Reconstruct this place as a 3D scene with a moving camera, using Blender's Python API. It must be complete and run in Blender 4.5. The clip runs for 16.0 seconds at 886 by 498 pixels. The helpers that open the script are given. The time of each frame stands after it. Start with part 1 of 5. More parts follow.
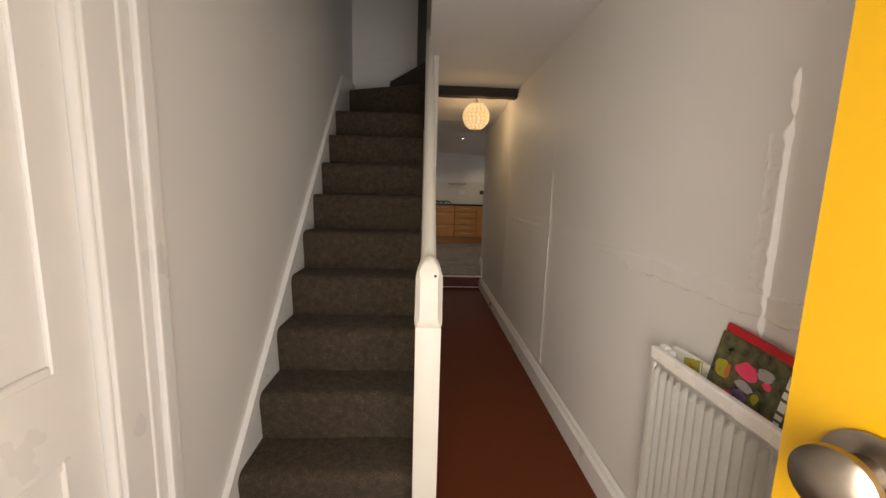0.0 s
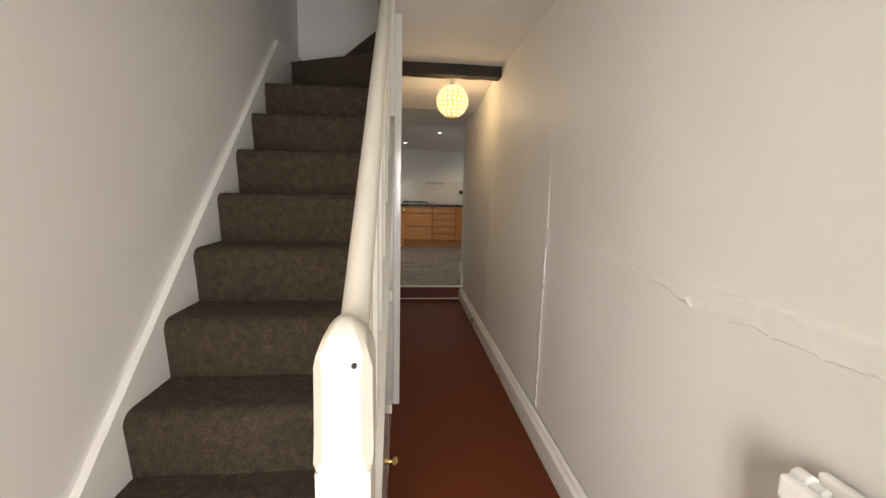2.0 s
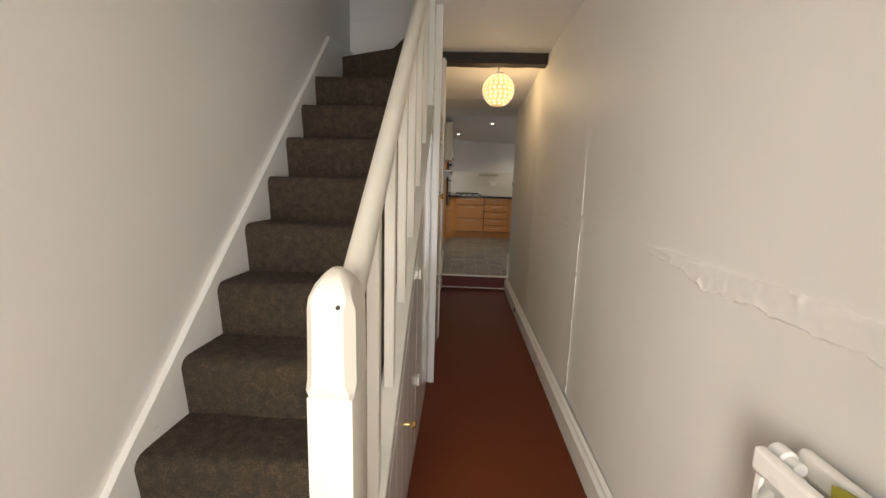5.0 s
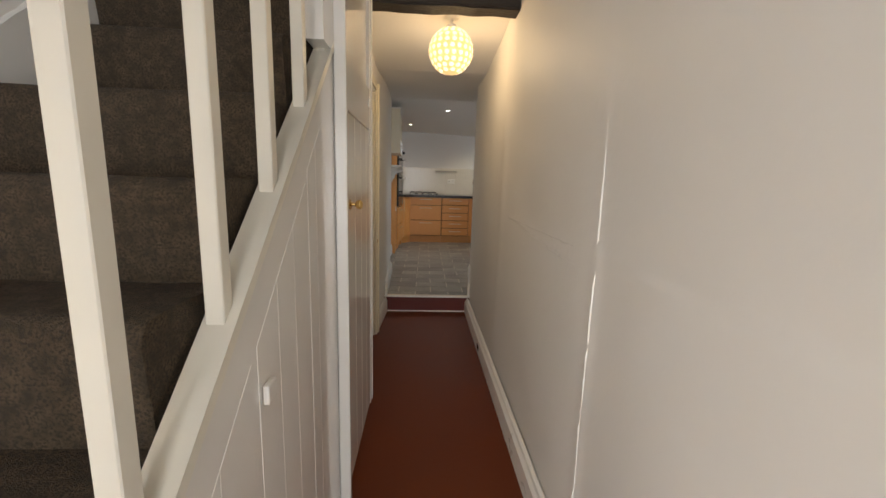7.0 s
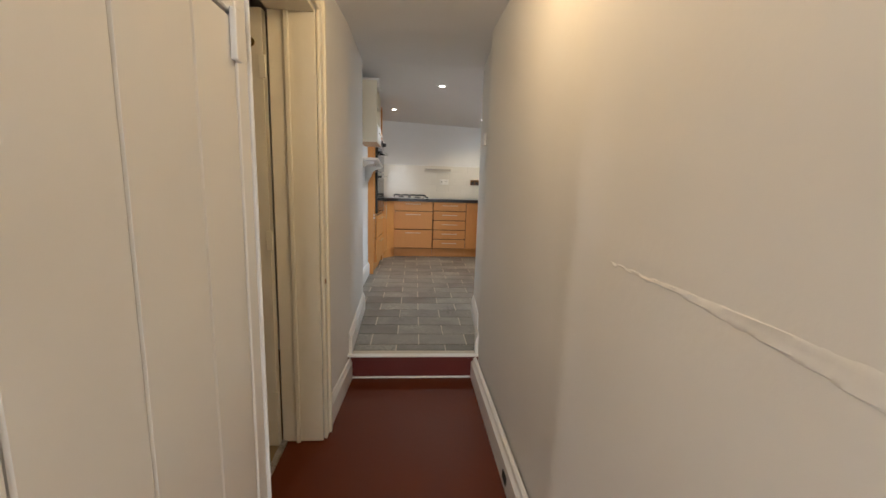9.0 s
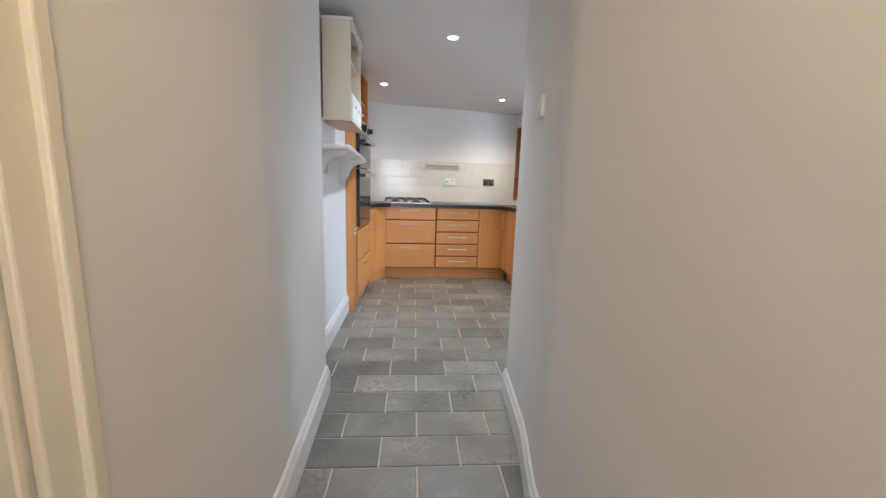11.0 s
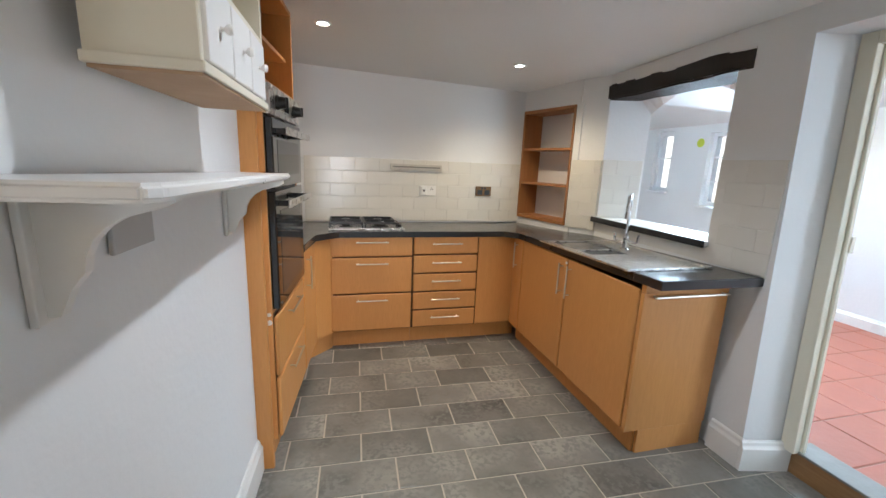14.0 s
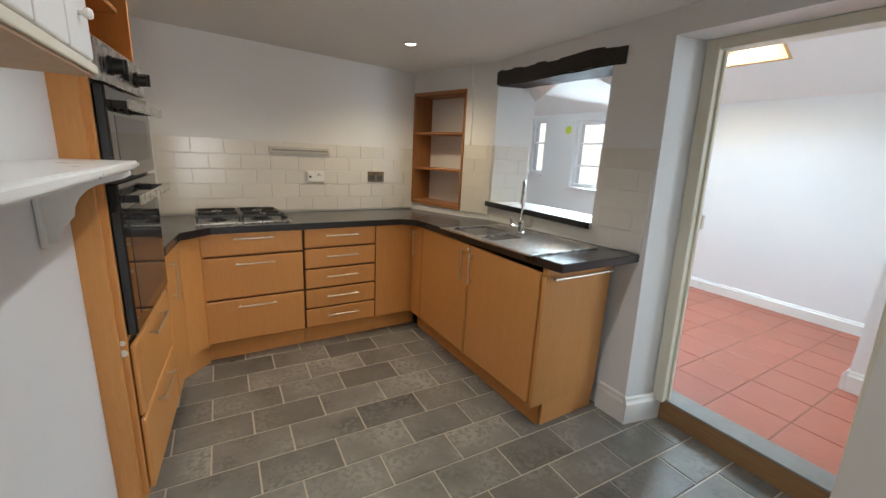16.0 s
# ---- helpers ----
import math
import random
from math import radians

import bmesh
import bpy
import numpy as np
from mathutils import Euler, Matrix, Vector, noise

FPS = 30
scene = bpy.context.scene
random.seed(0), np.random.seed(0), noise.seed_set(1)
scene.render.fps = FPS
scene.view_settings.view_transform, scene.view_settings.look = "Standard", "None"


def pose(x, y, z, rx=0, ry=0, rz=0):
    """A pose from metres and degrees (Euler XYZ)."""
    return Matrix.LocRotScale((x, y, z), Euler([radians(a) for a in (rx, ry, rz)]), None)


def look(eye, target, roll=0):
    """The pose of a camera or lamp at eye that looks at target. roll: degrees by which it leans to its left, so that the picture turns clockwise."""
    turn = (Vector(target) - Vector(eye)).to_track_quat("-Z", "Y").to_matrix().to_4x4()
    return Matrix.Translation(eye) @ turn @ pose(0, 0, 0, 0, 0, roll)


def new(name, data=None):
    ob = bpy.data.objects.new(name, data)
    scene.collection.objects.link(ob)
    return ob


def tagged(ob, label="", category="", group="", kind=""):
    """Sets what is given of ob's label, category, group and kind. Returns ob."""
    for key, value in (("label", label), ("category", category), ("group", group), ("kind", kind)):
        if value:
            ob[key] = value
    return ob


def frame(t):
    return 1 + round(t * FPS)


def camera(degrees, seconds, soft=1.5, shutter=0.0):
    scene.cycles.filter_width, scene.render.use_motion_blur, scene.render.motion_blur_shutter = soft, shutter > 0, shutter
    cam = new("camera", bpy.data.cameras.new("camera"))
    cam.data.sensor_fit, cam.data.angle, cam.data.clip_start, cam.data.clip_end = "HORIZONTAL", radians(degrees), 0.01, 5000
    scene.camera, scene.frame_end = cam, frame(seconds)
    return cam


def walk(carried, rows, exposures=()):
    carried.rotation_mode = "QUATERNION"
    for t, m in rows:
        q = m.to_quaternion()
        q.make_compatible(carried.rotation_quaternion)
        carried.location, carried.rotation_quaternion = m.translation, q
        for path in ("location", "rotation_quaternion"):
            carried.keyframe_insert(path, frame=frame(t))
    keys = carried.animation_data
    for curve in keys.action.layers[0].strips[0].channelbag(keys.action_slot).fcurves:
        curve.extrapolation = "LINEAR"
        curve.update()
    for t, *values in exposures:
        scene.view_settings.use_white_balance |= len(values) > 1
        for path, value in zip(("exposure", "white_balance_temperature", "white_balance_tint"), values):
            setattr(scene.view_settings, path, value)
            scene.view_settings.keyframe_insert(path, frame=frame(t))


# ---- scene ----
cam = camera(96.4, 16.0)
PATH = [
    (0, (0.114, 0.499, 1.227), (0.283, 2.469, 0.928), 1.7),
    (0.5, (0.182, 0.682, 1.212), (0.325, 2.655, 0.913), 1.5),
    (1, (0.175, 0.964, 1.213), (0.337, 2.935, 0.914), 1.5),
    (1.5, (0.185, 1.115, 1.211), (0.427, 3.078, 0.914), 1.5),
    (2, (0.243, 1.139, 1.21), (0.508, 3.1, 0.916), 1.4),
    (2.5, (0.266, 1.076, 1.201), (0.487, 3.041, 0.902), 1.4),
    (3, (0.252, 0.927, 1.206), (0.35, 2.899, 0.886), 1.5),
    (5.5, (0.407, 1.168, 1.169), (0.386, 3.139, 0.836), 1.7),
    (6, (0.443, 1.432, 1.174), (0.488, 3.404, 0.845), 1.6),
    (6.5, (0.494, 1.715, 1.172), (0.611, 3.686, 0.849), 1.6),
    (7, (0.532, 2.067, 1.187), (0.702, 4.029, 0.845), 1.7),
    (7.5, (0.575, 2.41, 1.16), (0.737, 4.374, 0.822), 1.9),
    (8, (0.557, 2.743, 1.179), (0.746, 4.705, 0.84), 1.8),
    (8.5, (0.606, 3.112, 1.15), (0.814, 5.073, 0.818), 1.7),
    (9, (0.612, 3.495, 1.154), (0.836, 5.455, 0.824), 1.8),
    (11.5, (0.69, 5.27, 1.206), (0.922, 7.225, 0.853), 1.9),
    (12, (0.678, 5.616, 1.267), (0.921, 7.564, 0.886), 1.9),
    (12.5, (0.648, 5.915, 1.278), (0.892, 7.86, 0.881), 1.8),
    (13, (0.61, 6.192, 1.307), (0.867, 8.134, 0.903), 1.9),
    (13.5, (0.604, 6.465, 1.328), (0.92, 8.396, 0.911), 2.0),
    (14, (0.607, 6.708, 1.389), (1.108, 8.599, 0.974), 2.4),
    (14.5, (0.6, 6.802, 1.402), (1.289, 8.632, 0.98), 2.6),
    (15, (0.582, 6.86, 1.407), (1.407, 8.628, 0.966), 2.8),
    (15.5, (0.563, 6.878, 1.398), (1.515, 8.576, 0.938), 2.9),
    (16, (0.575, 6.867, 1.403), (1.595, 8.521, 0.929), 3.0),
]
walk(cam, [(t, look(eye, target, roll)) for t, eye, target, roll in PATH],
     [(0.0, -0.82, 6950, 14), (0.6, -0.32, 6600, 10), (1.0, -0.28, 6900, 10), (1.5, -0.1, 6500, 10), (5.5, -0.24, 6650, 10), (7.0, 0.05, 6350, 10),
      (8.0, 0.03, 6500, 10), (8.5, 0.38, 6350, 10), (9.0, 0.66, 6200, 10), (11.5, 1.3, 5450, 10), (12.5, 1.36, 5800, 10), (13.5, 1.15, 5850, 10),
      (14.0, 0.92, 5900, 10), (14.5, 0.6, 6100, 10), (16.0, 0.5, 6350, 10)])

# ---- light ----
world = bpy.data.worlds.new("sky")
scene.world = world
world.use_nodes = True
wn = world.node_tree.nodes
sky = wn.new("ShaderNodeTexSky")
sky.sky_type, sky.sun_disc = "NISHITA", False
sky.sun_elevation, sky.sun_rotation = radians(31), radians(270)
world.node_tree.links.new(sky.outputs[0], wn["Background"].inputs[0])
wn["Background"].inputs[1].default_value = 0.15

HT = radians(1.8)
HALL = Matrix.Rotation(-HT, 4, "Z")          # hall frame: u across, v along
LEFT_RUN = pose(0.322, 8.42, 0, 0, 0, -5.6)  # front line of the oven wall
FLOOR = -0.165                               # hall floor; the kitchen floor is 0


def lamp(name, kind, m, energy, colour, size=0.1, size_y=None, spot=None, spread=180):
    data = bpy.data.lights.new(name, kind)
    data.energy, data.color = energy, colour
    if kind == "AREA":
        data.shape, data.size, data.size_y = "RECTANGLE", size, size_y or size
        data.spread = radians(spread)
    elif kind == "SUN":
        data.angle = size
    else:
        data.shadow_soft_size = size
    if kind == "SPOT":
        data.spot_size, data.spot_blend = radians(spot), 0.9
    ob = new(name, data)
    ob.matrix_basis = m
    return ob


lamp("sun", "SUN", look((0, 0, 8), (5, 0, 5.0)), 3.0, (1.0, 0.95, 0.88), radians(2))
lamp("front_door_daylight", "AREA", HALL @ look((-0.02, -0.06, 1.0), (0.98, 1.35, 0.62)), 33, (1.0, 0.95, 0.89), 0.5, 1.5, spread=105)
lamp("front_door_sky", "AREA", HALL @ look((0.62, -0.12, 0.86), (-0.45, 2.0, 0.72)), 50, (0.95, 0.96, 0.98), 0.80, 1.80)
lamp("skylight_daylight", "AREA", look((4.25, 8.83, 2.62), (2.0, 7.9, 0)), 66, (0.66, 0.85, 1.0), 0.6, 0.9)
lamp("sunroom_window_daylight", "AREA", look((5.0, 10.6, 1.45), (2.5, 9.6, 1.0)), 26, (0.68, 0.88, 1.0), 1.0, 0.9)
# Added fill for the doorway reveal; no opening exists at this south end
lamp("sunroom_door_daylight", "AREA", look((4.6, 5.25, 1.35), (2.6, 7.7, 0.9)), 34, (0.74, 0.90, 1.0), 0.9, 1.7)
lamp("globe_bulb", "POINT", HALL @ pose(0.624, 4.70, 1.97), 6.5, (1.0, 0.70, 0.38), 0.11)
SPOTS = [(1.04, 7.786, 26, (0.95, 0.97, 1.0)), (0.529, 9.174, 16, (1.0, 0.86, 0.66)), (1.81, 9.401, 21, (1.0, 0.80, 0.52))]


def kitchen_ceiling_z(x, y):
    return 2.135 - 0.03 * (x - 1) - 0.025 * (y - 8)


for sx, sy, watts, tint in SPOTS:
    lamp("spot_bulb", "SPOT", pose(sx, sy, kitchen_ceiling_z(sx, sy) - 0.02), watts, tint, 0.025, spot=142)


# ---- materials ----
def material(name, colour, rough=0.5, second=None, scale=4.0, amount=0.5, bump=0.0, bump_scale=60.0, metal=0.0, coat=0.0,
             per_object=0.0, stretch=(1, 1, 1), coords="Object", speck=None, speck_scale=300.0, rough_var=0.08):
    m = bpy.data.materials.new(name)
    m.use_nodes = True
    t, L = m.node_tree, m.node_tree.links
    b = t.nodes["Principled BSDF"]
    tc, mp = t.nodes.new("ShaderNodeTexCoord"), t.nodes.new("ShaderNodeMapping")
    mp.inputs["Scale"].default_value = stretch
    L.new(tc.outputs[coords], mp.inputs[0])
    n1 = t.nodes.new("ShaderNodeTexNoise")
    n1.inputs["Scale"].default_value, n1.inputs["Detail"].default_value = scale, 6
    L.new(mp.outputs[0], n1.inputs[0])
    ramp = t.nodes.new("ShaderNodeValToRGB")
    ramp.color_ramp.elements[0].position, ramp.color_ramp.elements[1].position = 0.5 - amount / 2, 0.5 + amount / 2
    ramp.color_ramp.elements[0].color = (*colour, 1)
    ramp.color_ramp.elements[1].color = (*(second or [min(1, c * 1.06) for c in colour]), 1)
    L.new(n1.outputs[0], ramp.inputs[0])
    out = ramp.outputs[0]
    if speck:
        n3 = t.nodes.new("ShaderNodeTexNoise")
        n3.inputs["Scale"].default_value, n3.inputs["Detail"].default_value = speck_scale, 2
        L.new(mp.outputs[0], n3.inputs[0])
        mr = t.nodes.new("ShaderNodeMapRange")
        mr.inputs[1].default_value, mr.inputs[2].default_value = 0.45, 0.62
        L.new(n3.outputs[0], mr.inputs[0])
        mx = t.nodes.new("ShaderNodeMixRGB")
        mx.inputs[2].default_value = (*speck, 1)
        L.new(mr.outputs[0], mx.inputs[0])
        L.new(out, mx.inputs[1])
        out = mx.outputs[0]
    if per_object:
        oi, mm, hs = t.nodes.new("ShaderNodeObjectInfo"), t.nodes.new("ShaderNodeMapRange"), t.nodes.new("ShaderNodeHueSaturation")
        mm.inputs[3].default_value, mm.inputs[4].default_value = 1 - per_object, 1 + per_object
        L.new(oi.outputs["Random"], mm.inputs[0])
        L.new(mm.outputs[0], hs.inputs["Value"])
        L.new(out, hs.inputs["Color"])
        out = hs.outputs[0]
        # shift the grain from piece to piece
        vm = t.nodes.new("ShaderNodeVectorMath")
        vm.operation = "MULTIPLY_ADD"
        vm.inputs[1].default_value = (1, 1, 1)
        cb = t.nodes.new("ShaderNodeCombineXYZ")
        ml = t.nodes.new("ShaderNodeMath")
        ml.operation, ml.inputs[1].default_value = "MULTIPLY", 37.0
        L.new(oi.outputs["Random"], ml.inputs[0])
        L.new(ml.outputs[0], cb.inputs[0])
        L.new(ml.outputs[0], cb.inputs[2])
        L.new(tc.outputs[coords], vm.inputs[0])
        L.new(cb.outputs[0], vm.inputs[2])
        L.new(vm.outputs[0], mp.inputs[0])
    L.new(out, b.inputs["Base Color"])
    rr = t.nodes.new("ShaderNodeMapRange")
    rr.inputs[3].default_value, rr.inputs[4].default_value = max(0.02, rough - rough_var), min(1, rough + rough_var)
    L.new(n1.outputs[0], rr.inputs[0])
    L.new(rr.outputs[0], b.inputs["Roughness"])
    b.inputs["Metallic"].default_value = metal
    b.inputs["Coat Weight"].default_value = coat
    if bump:
        n2 = t.nodes.new("ShaderNodeTexNoise")
        n2.inputs["Scale"].default_value, n2.inputs["Detail"].default_value = bump_scale, 5
        L.new(mp.outputs[0], n2.inputs[0])
        bp = t.nodes.new("ShaderNodeBump")
        bp.inputs["Strength"].default_value, bp.inputs["Distance"].default_value = bump, 0.01
        L.new(n2.outputs[0], bp.inputs["Height"])
        L.new(bp.outputs[0], b.inputs["Normal"])
    return m


def glass(name, tint=(1, 1, 1), rough=0.0):
    m = bpy.data.materials.new(name)
    m.use_nodes = True
    b = m.node_tree.nodes["Principled BSDF"]
    b.inputs["Base Color"].default_value = (*tint, 1)
    b.inputs["Transmission Weight"].default_value, b.inputs["Roughness"].default_value, b.inputs["IOR"].default_value = 1, rough, 1.45
    return m


def glow(name, colour, strength):
    m = bpy.data.materials.new(name)
    m.use_nodes = True
    b = m.node_tree.nodes["Principled BSDF"]
    b.inputs["Base Color"].default_value = (*colour, 1)
    b.inputs["Emission Color"].default_value = (*colour, 1)
    b.inputs["Emission Strength"].default_value = strength
    return m


M_WALL = material("old_white_plaster", (0.76, 0.735, 0.69), 0.55, (0.82, 0.80, 0.765), 1.3, 0.7, 0.10, 26)
M_WALLK = material("white_emulsion", (0.79, 0.785, 0.77), 0.6, (0.83, 0.825, 0.81), 1.5, 0.7, 0.12, 40)
M_CEIL = material("white_ceiling", (0.78, 0.76, 0.73), 0.7, (0.82, 0.80, 0.77), 1.2, 0.7, 0.15, 35)
M_GLOSS = material("white_gloss_paint", (0.745, 0.722, 0.67), 0.13, (0.785, 0.763, 0.715), 3, 0.6, 0.05, 9, coat=0.3, rough_var=0.05)
M_SATIN = material("aged_satin_white", (0.61, 0.572, 0.478), 0.48, (0.67, 0.635, 0.545), 4, 0.6, 0.08, 16)
M_TRIM = material("white_satin_trim", (0.80, 0.785, 0.74), 0.30, (0.85, 0.835, 0.80), 5, 0.6, 0.12, 18)
M_CREAM = material("aged_cream_paint", (0.76, 0.70, 0.55), 0.35, (0.80, 0.75, 0.62), 4, 0.6, 0.12, 25)
M_CARPET = material("brown_carpet", (0.052, 0.036, 0.021), 0.98, (0.138, 0.096, 0.057), 38, 0.42, 1.0, 420,
                    speck=(0.050, 0.036, 0.023), speck_scale=210)
M_TAN = material("tan_carpet", (0.34, 0.26, 0.15), 0.98, (0.40, 0.31, 0.19), 9, 0.5, 0.8, 400)
M_RED = material("red_painted_floor", (0.102, 0.019, 0.0035), 0.5, (0.140, 0.029, 0.006), 2.0, 0.9, 0.06, 30)
M_RED.node_tree.nodes["Principled BSDF"].inputs["Specular IOR Level"].default_value = 0.25
M_REDSTEP = material("dark_red_riser", (0.10, 0.012, 0.008), 0.4, (0.125, 0.017, 0.011), 5, 0.6, 0.08, 40)
M_BEAM = material("black_stained_oak", (0.012, 0.009, 0.007), 0.55, (0.035, 0.024, 0.017), 10, 0.5, 0.8, 30, stretch=(1, 6, 6))
M_YELLOW = material("yellow_gloss_door_paint", (0.36, 0.195, 0.0008), 0.34, (0.40, 0.22, 0.001), 3, 0.6, 0.05, 12)
M_BRASS = material("worn_brass", (0.70, 0.50, 0.20), 0.25, (0.55, 0.38, 0.14), 20, 0.5, 0.05, 60, metal=1)
M_STEEL = material("brushed_steel", (0.60, 0.59, 0.57), 0.28, (0.68, 0.67, 0.65), 30, 0.5, 0.05, 120, metal=1, stretch=(1, 12, 1))
M_CHROME = material("polished_chrome", (0.80, 0.80, 0.80), 0.06, (0.85, 0.85, 0.85), 8, 0.5, metal=1, rough_var=0.03)
M_BEECH = material("beech_veneer", (0.61, 0.275, 0.077), 0.38, (0.67, 0.318, 0.098), 4, 0.7, 0.03, 40, per_object=0.05,
                   stretch=(9, 9, 0.9), speck=(0.61, 0.278, 0.080), speck_scale=16)
# Darker copy of the beech: shade inside shelves and niche is in its colour
M_BEECHSHADE = material("beech_darkened_for_shade", (0.33, 0.135, 0.042), 0.45, (0.40, 0.175, 0.058), 5, 0.5, 0.05, 50, stretch=(9, 9, 0.9))
M_WORKTOP = material("dark_slate_laminate", (0.028, 0.027, 0.027), 0.22, (0.055, 0.052, 0.05), 9, 0.5, 0.06, 60,
                     speck=(0.08, 0.075, 0.07), speck_scale=120)
M_BLACK = material("black_enamel", (0.012, 0.012, 0.012), 0.3, (0.02, 0.02, 0.02), 8, 0.5, 0.05, 80)
M_OVENGLASS = material("black_oven_glass", (0.008, 0.008, 0.009), 0.05, (0.012, 0.012, 0.012), 5, 0.5, coat=0.5, rough_var=0.02)
M_VINYL = material("grey_stone_vinyl", (0.082, 0.080, 0.072), 0.36, (0.36, 0.345, 0.300), 3.4, 0.50, 0.08, 18, per_object=0.22,
                   speck=(0.20, 0.195, 0.175), speck_scale=45, rough_var=0.06)
M_GROUT = material("pale_warm_joint", (0.56, 0.50, 0.41), 0.5, (0.62, 0.56, 0.46), 10, 0.5)
M_TARNISH = material("tarnished_metal", (0.20, 0.17, 0.14), 0.32, (0.32, 0.28, 0.23), 25, 0.5, 0.05, 60, metal=1)
M_BAR = material("satin_nickel_bar", (0.66, 0.60, 0.50), 0.38, (0.72, 0.66, 0.56), 30, 0.5, metal=1)
M_GREYPL = material("grey_plastic", (0.48, 0.47, 0.45), 0.4, (0.53, 0.52, 0.50), 6, 0.5)
# Carcass coloured dark brown to give the shadow gaps between the fronts
M_GAP = material("gap_shaded_unit_inside", (0.11, 0.05, 0.02), 0.6, (0.15, 0.07, 0.028), 5, 0.5)
M_METRO = material("cream_metro_tile", (0.72, 0.69, 0.625), 0.16, (0.75, 0.72, 0.655), 3, 0.6, 0.03, 9, per_object=0.02)
M_TGROUT = material("white_tile_grout", (0.70, 0.67, 0.61), 0.8, (0.74, 0.71, 0.65), 20, 0.5, 0.1, 200)
M_QUARRY = material("terracotta_quarry_tile", (0.36, 0.105, 0.062), 0.42, (0.42, 0.135, 0.082), 6, 0.5, 0.12, 30, per_object=0.05)
M_QGROUT = material("dark_floor_grout", (0.26, 0.125, 0.085), 0.8, (0.31, 0.155, 0.105), 20, 0.5)
M_PINE = material("pine_lining", (0.60, 0.36, 0.14), 0.4, (0.68, 0.43, 0.19), 6, 0.5, 0.05, 60, stretch=(1, 9, 9))
M_OAKSILL = material("brown_threshold_wood", (0.27, 0.14, 0.055), 0.4, (0.36, 0.20, 0.085), 8, 0.5, 0.15, 60, stretch=(9, 1, 9))
M_GREYTHR = material("grey_threshold_metal", (0.20, 0.19, 0.17), 0.5, (0.27, 0.26, 0.235), 12, 0.5, 0.1, 60)
M_WHITEPL = material("white_plastic", (0.80, 0.79, 0.76), 0.3, (0.83, 0.82, 0.79), 4, 0.5)
M_RAD = material("white_radiator_enamel", (0.82, 0.80, 0.74), 0.25, (0.85, 0.83, 0.78), 4, 0.6)
M_DARK = material("dark_recess", (0.02, 0.018, 0.016), 0.8, (0.03, 0.027, 0.024), 5, 0.5)
M_BARE = material("bare_brown_underside", (0.36, 0.22, 0.12), 0.7, (0.46, 0.31, 0.19), 5, 0.4, 0.15, 40)
M_UPVC = material("white_window_frame", (0.82, 0.82, 0.82), 0.3, (0.85, 0.85, 0.85), 4, 0.5)
M_PANE = glass("window_glass")
M_GLOBE = glow("lit_globe_shade", (1.0, 0.62, 0.24), 0.9)
M_GLOBEBAND = glow("frosted_globe_cut", (1.0, 0.82, 0.50), 1.5)
M_SPOT = glow("lit_spot_lens", (1.0, 0.93, 0.80), 14.0)
M_GREEN = material("garden_foliage", (0.07, 0.11, 0.045), 0.9, (0.16, 0.21, 0.09), 3, 0.5)
M_PAVE = material("street_paving", (0.20, 0.19, 0.18), 0.8, (0.27, 0.26, 0.24), 5, 0.5, 0.2, 60)
M_ALU = material("dull_aluminium", (0.52, 0.49, 0.42), 0.5, (0.60, 0.57, 0.50), 30, 0.5, 0.03, 90, metal=0.3)
M_BRONZE = material("dark_bronze_plate", (0.16, 0.085, 0.035), 0.35, (0.22, 0.12, 0.05), 20, 0.5, metal=0.8)
M_RENDER = material("pale_backdrop_render", (0.62, 0.62, 0.54), 0.8, (0.74, 0.73, 0.66), 2.5, 0.6, 0.2, 30)
M_STICKER = material("yellow_green_sticker", (0.62, 0.70, 0.06), 0.5)


M_GREYDOOR = material("grey_green_paint", (0.10, 0.105, 0.095), 0.4, (0.13, 0.135, 0.12), 4, 0.6)


# ---- building helpers ----
def thing(name, m, label, category, group="", kind=""):
    ob = new(name)
    ob.matrix_basis = m
    return tagged(ob, label, category, group, kind)


def mesh_of(name, bm, mat):
    me = bpy.data.meshes.new(name)
    bmesh.ops.recalc_face_normals(bm, faces=bm.faces[:])
    bm.to_mesh(me)
    bm.free()
    me.materials.append(mat)
    return me


def smooth_mesh(me, angle=35):
    me.polygons.foreach_set("use_smooth", [True] * len(me.polygons))
    me.set_sharp_from_angle(angle=radians(angle))


def part(name, bm, mat, parent, label="", m=None, smooth=False):
    me = mesh_of(name, bm, mat)
    if smooth:
        smooth_mesh(me)
    ob = new(name, me)
    ob.parent = parent
    if m is not None:
        ob.matrix_basis = m
    return tagged(ob, label)


def solid(name, bm, mat, m, label, category, kind="structure", group="", smooth=False):
    me = mesh_of(name, bm, mat)
    if smooth:
        smooth_mesh(me)
    ob = new(name, me)
    ob.matrix_basis = m
    return tagged(ob, label, category, group, kind)


def box(x0, x1, y0, y1, z0, z1, bevel=0.0, bm=None, seg=2):
    bm = bm or bmesh.new()
    vs = bmesh.ops.create_cube(bm, size=1)["verts"]
    for v in vs:
        v.co = ((x0 + x1) / 2 + v.co.x * (x1 - x0), (y0 + y1) / 2 + v.co.y * (y1 - y0), (z0 + z1) / 2 + v.co.z * (z1 - z0))
    if bevel:
        es = list({e for v in vs for e in v.link_edges})
        bmesh.ops.bevel(bm, geom=es, offset=bevel, segments=seg, profile=0.5, affect="EDGES")
    return bm


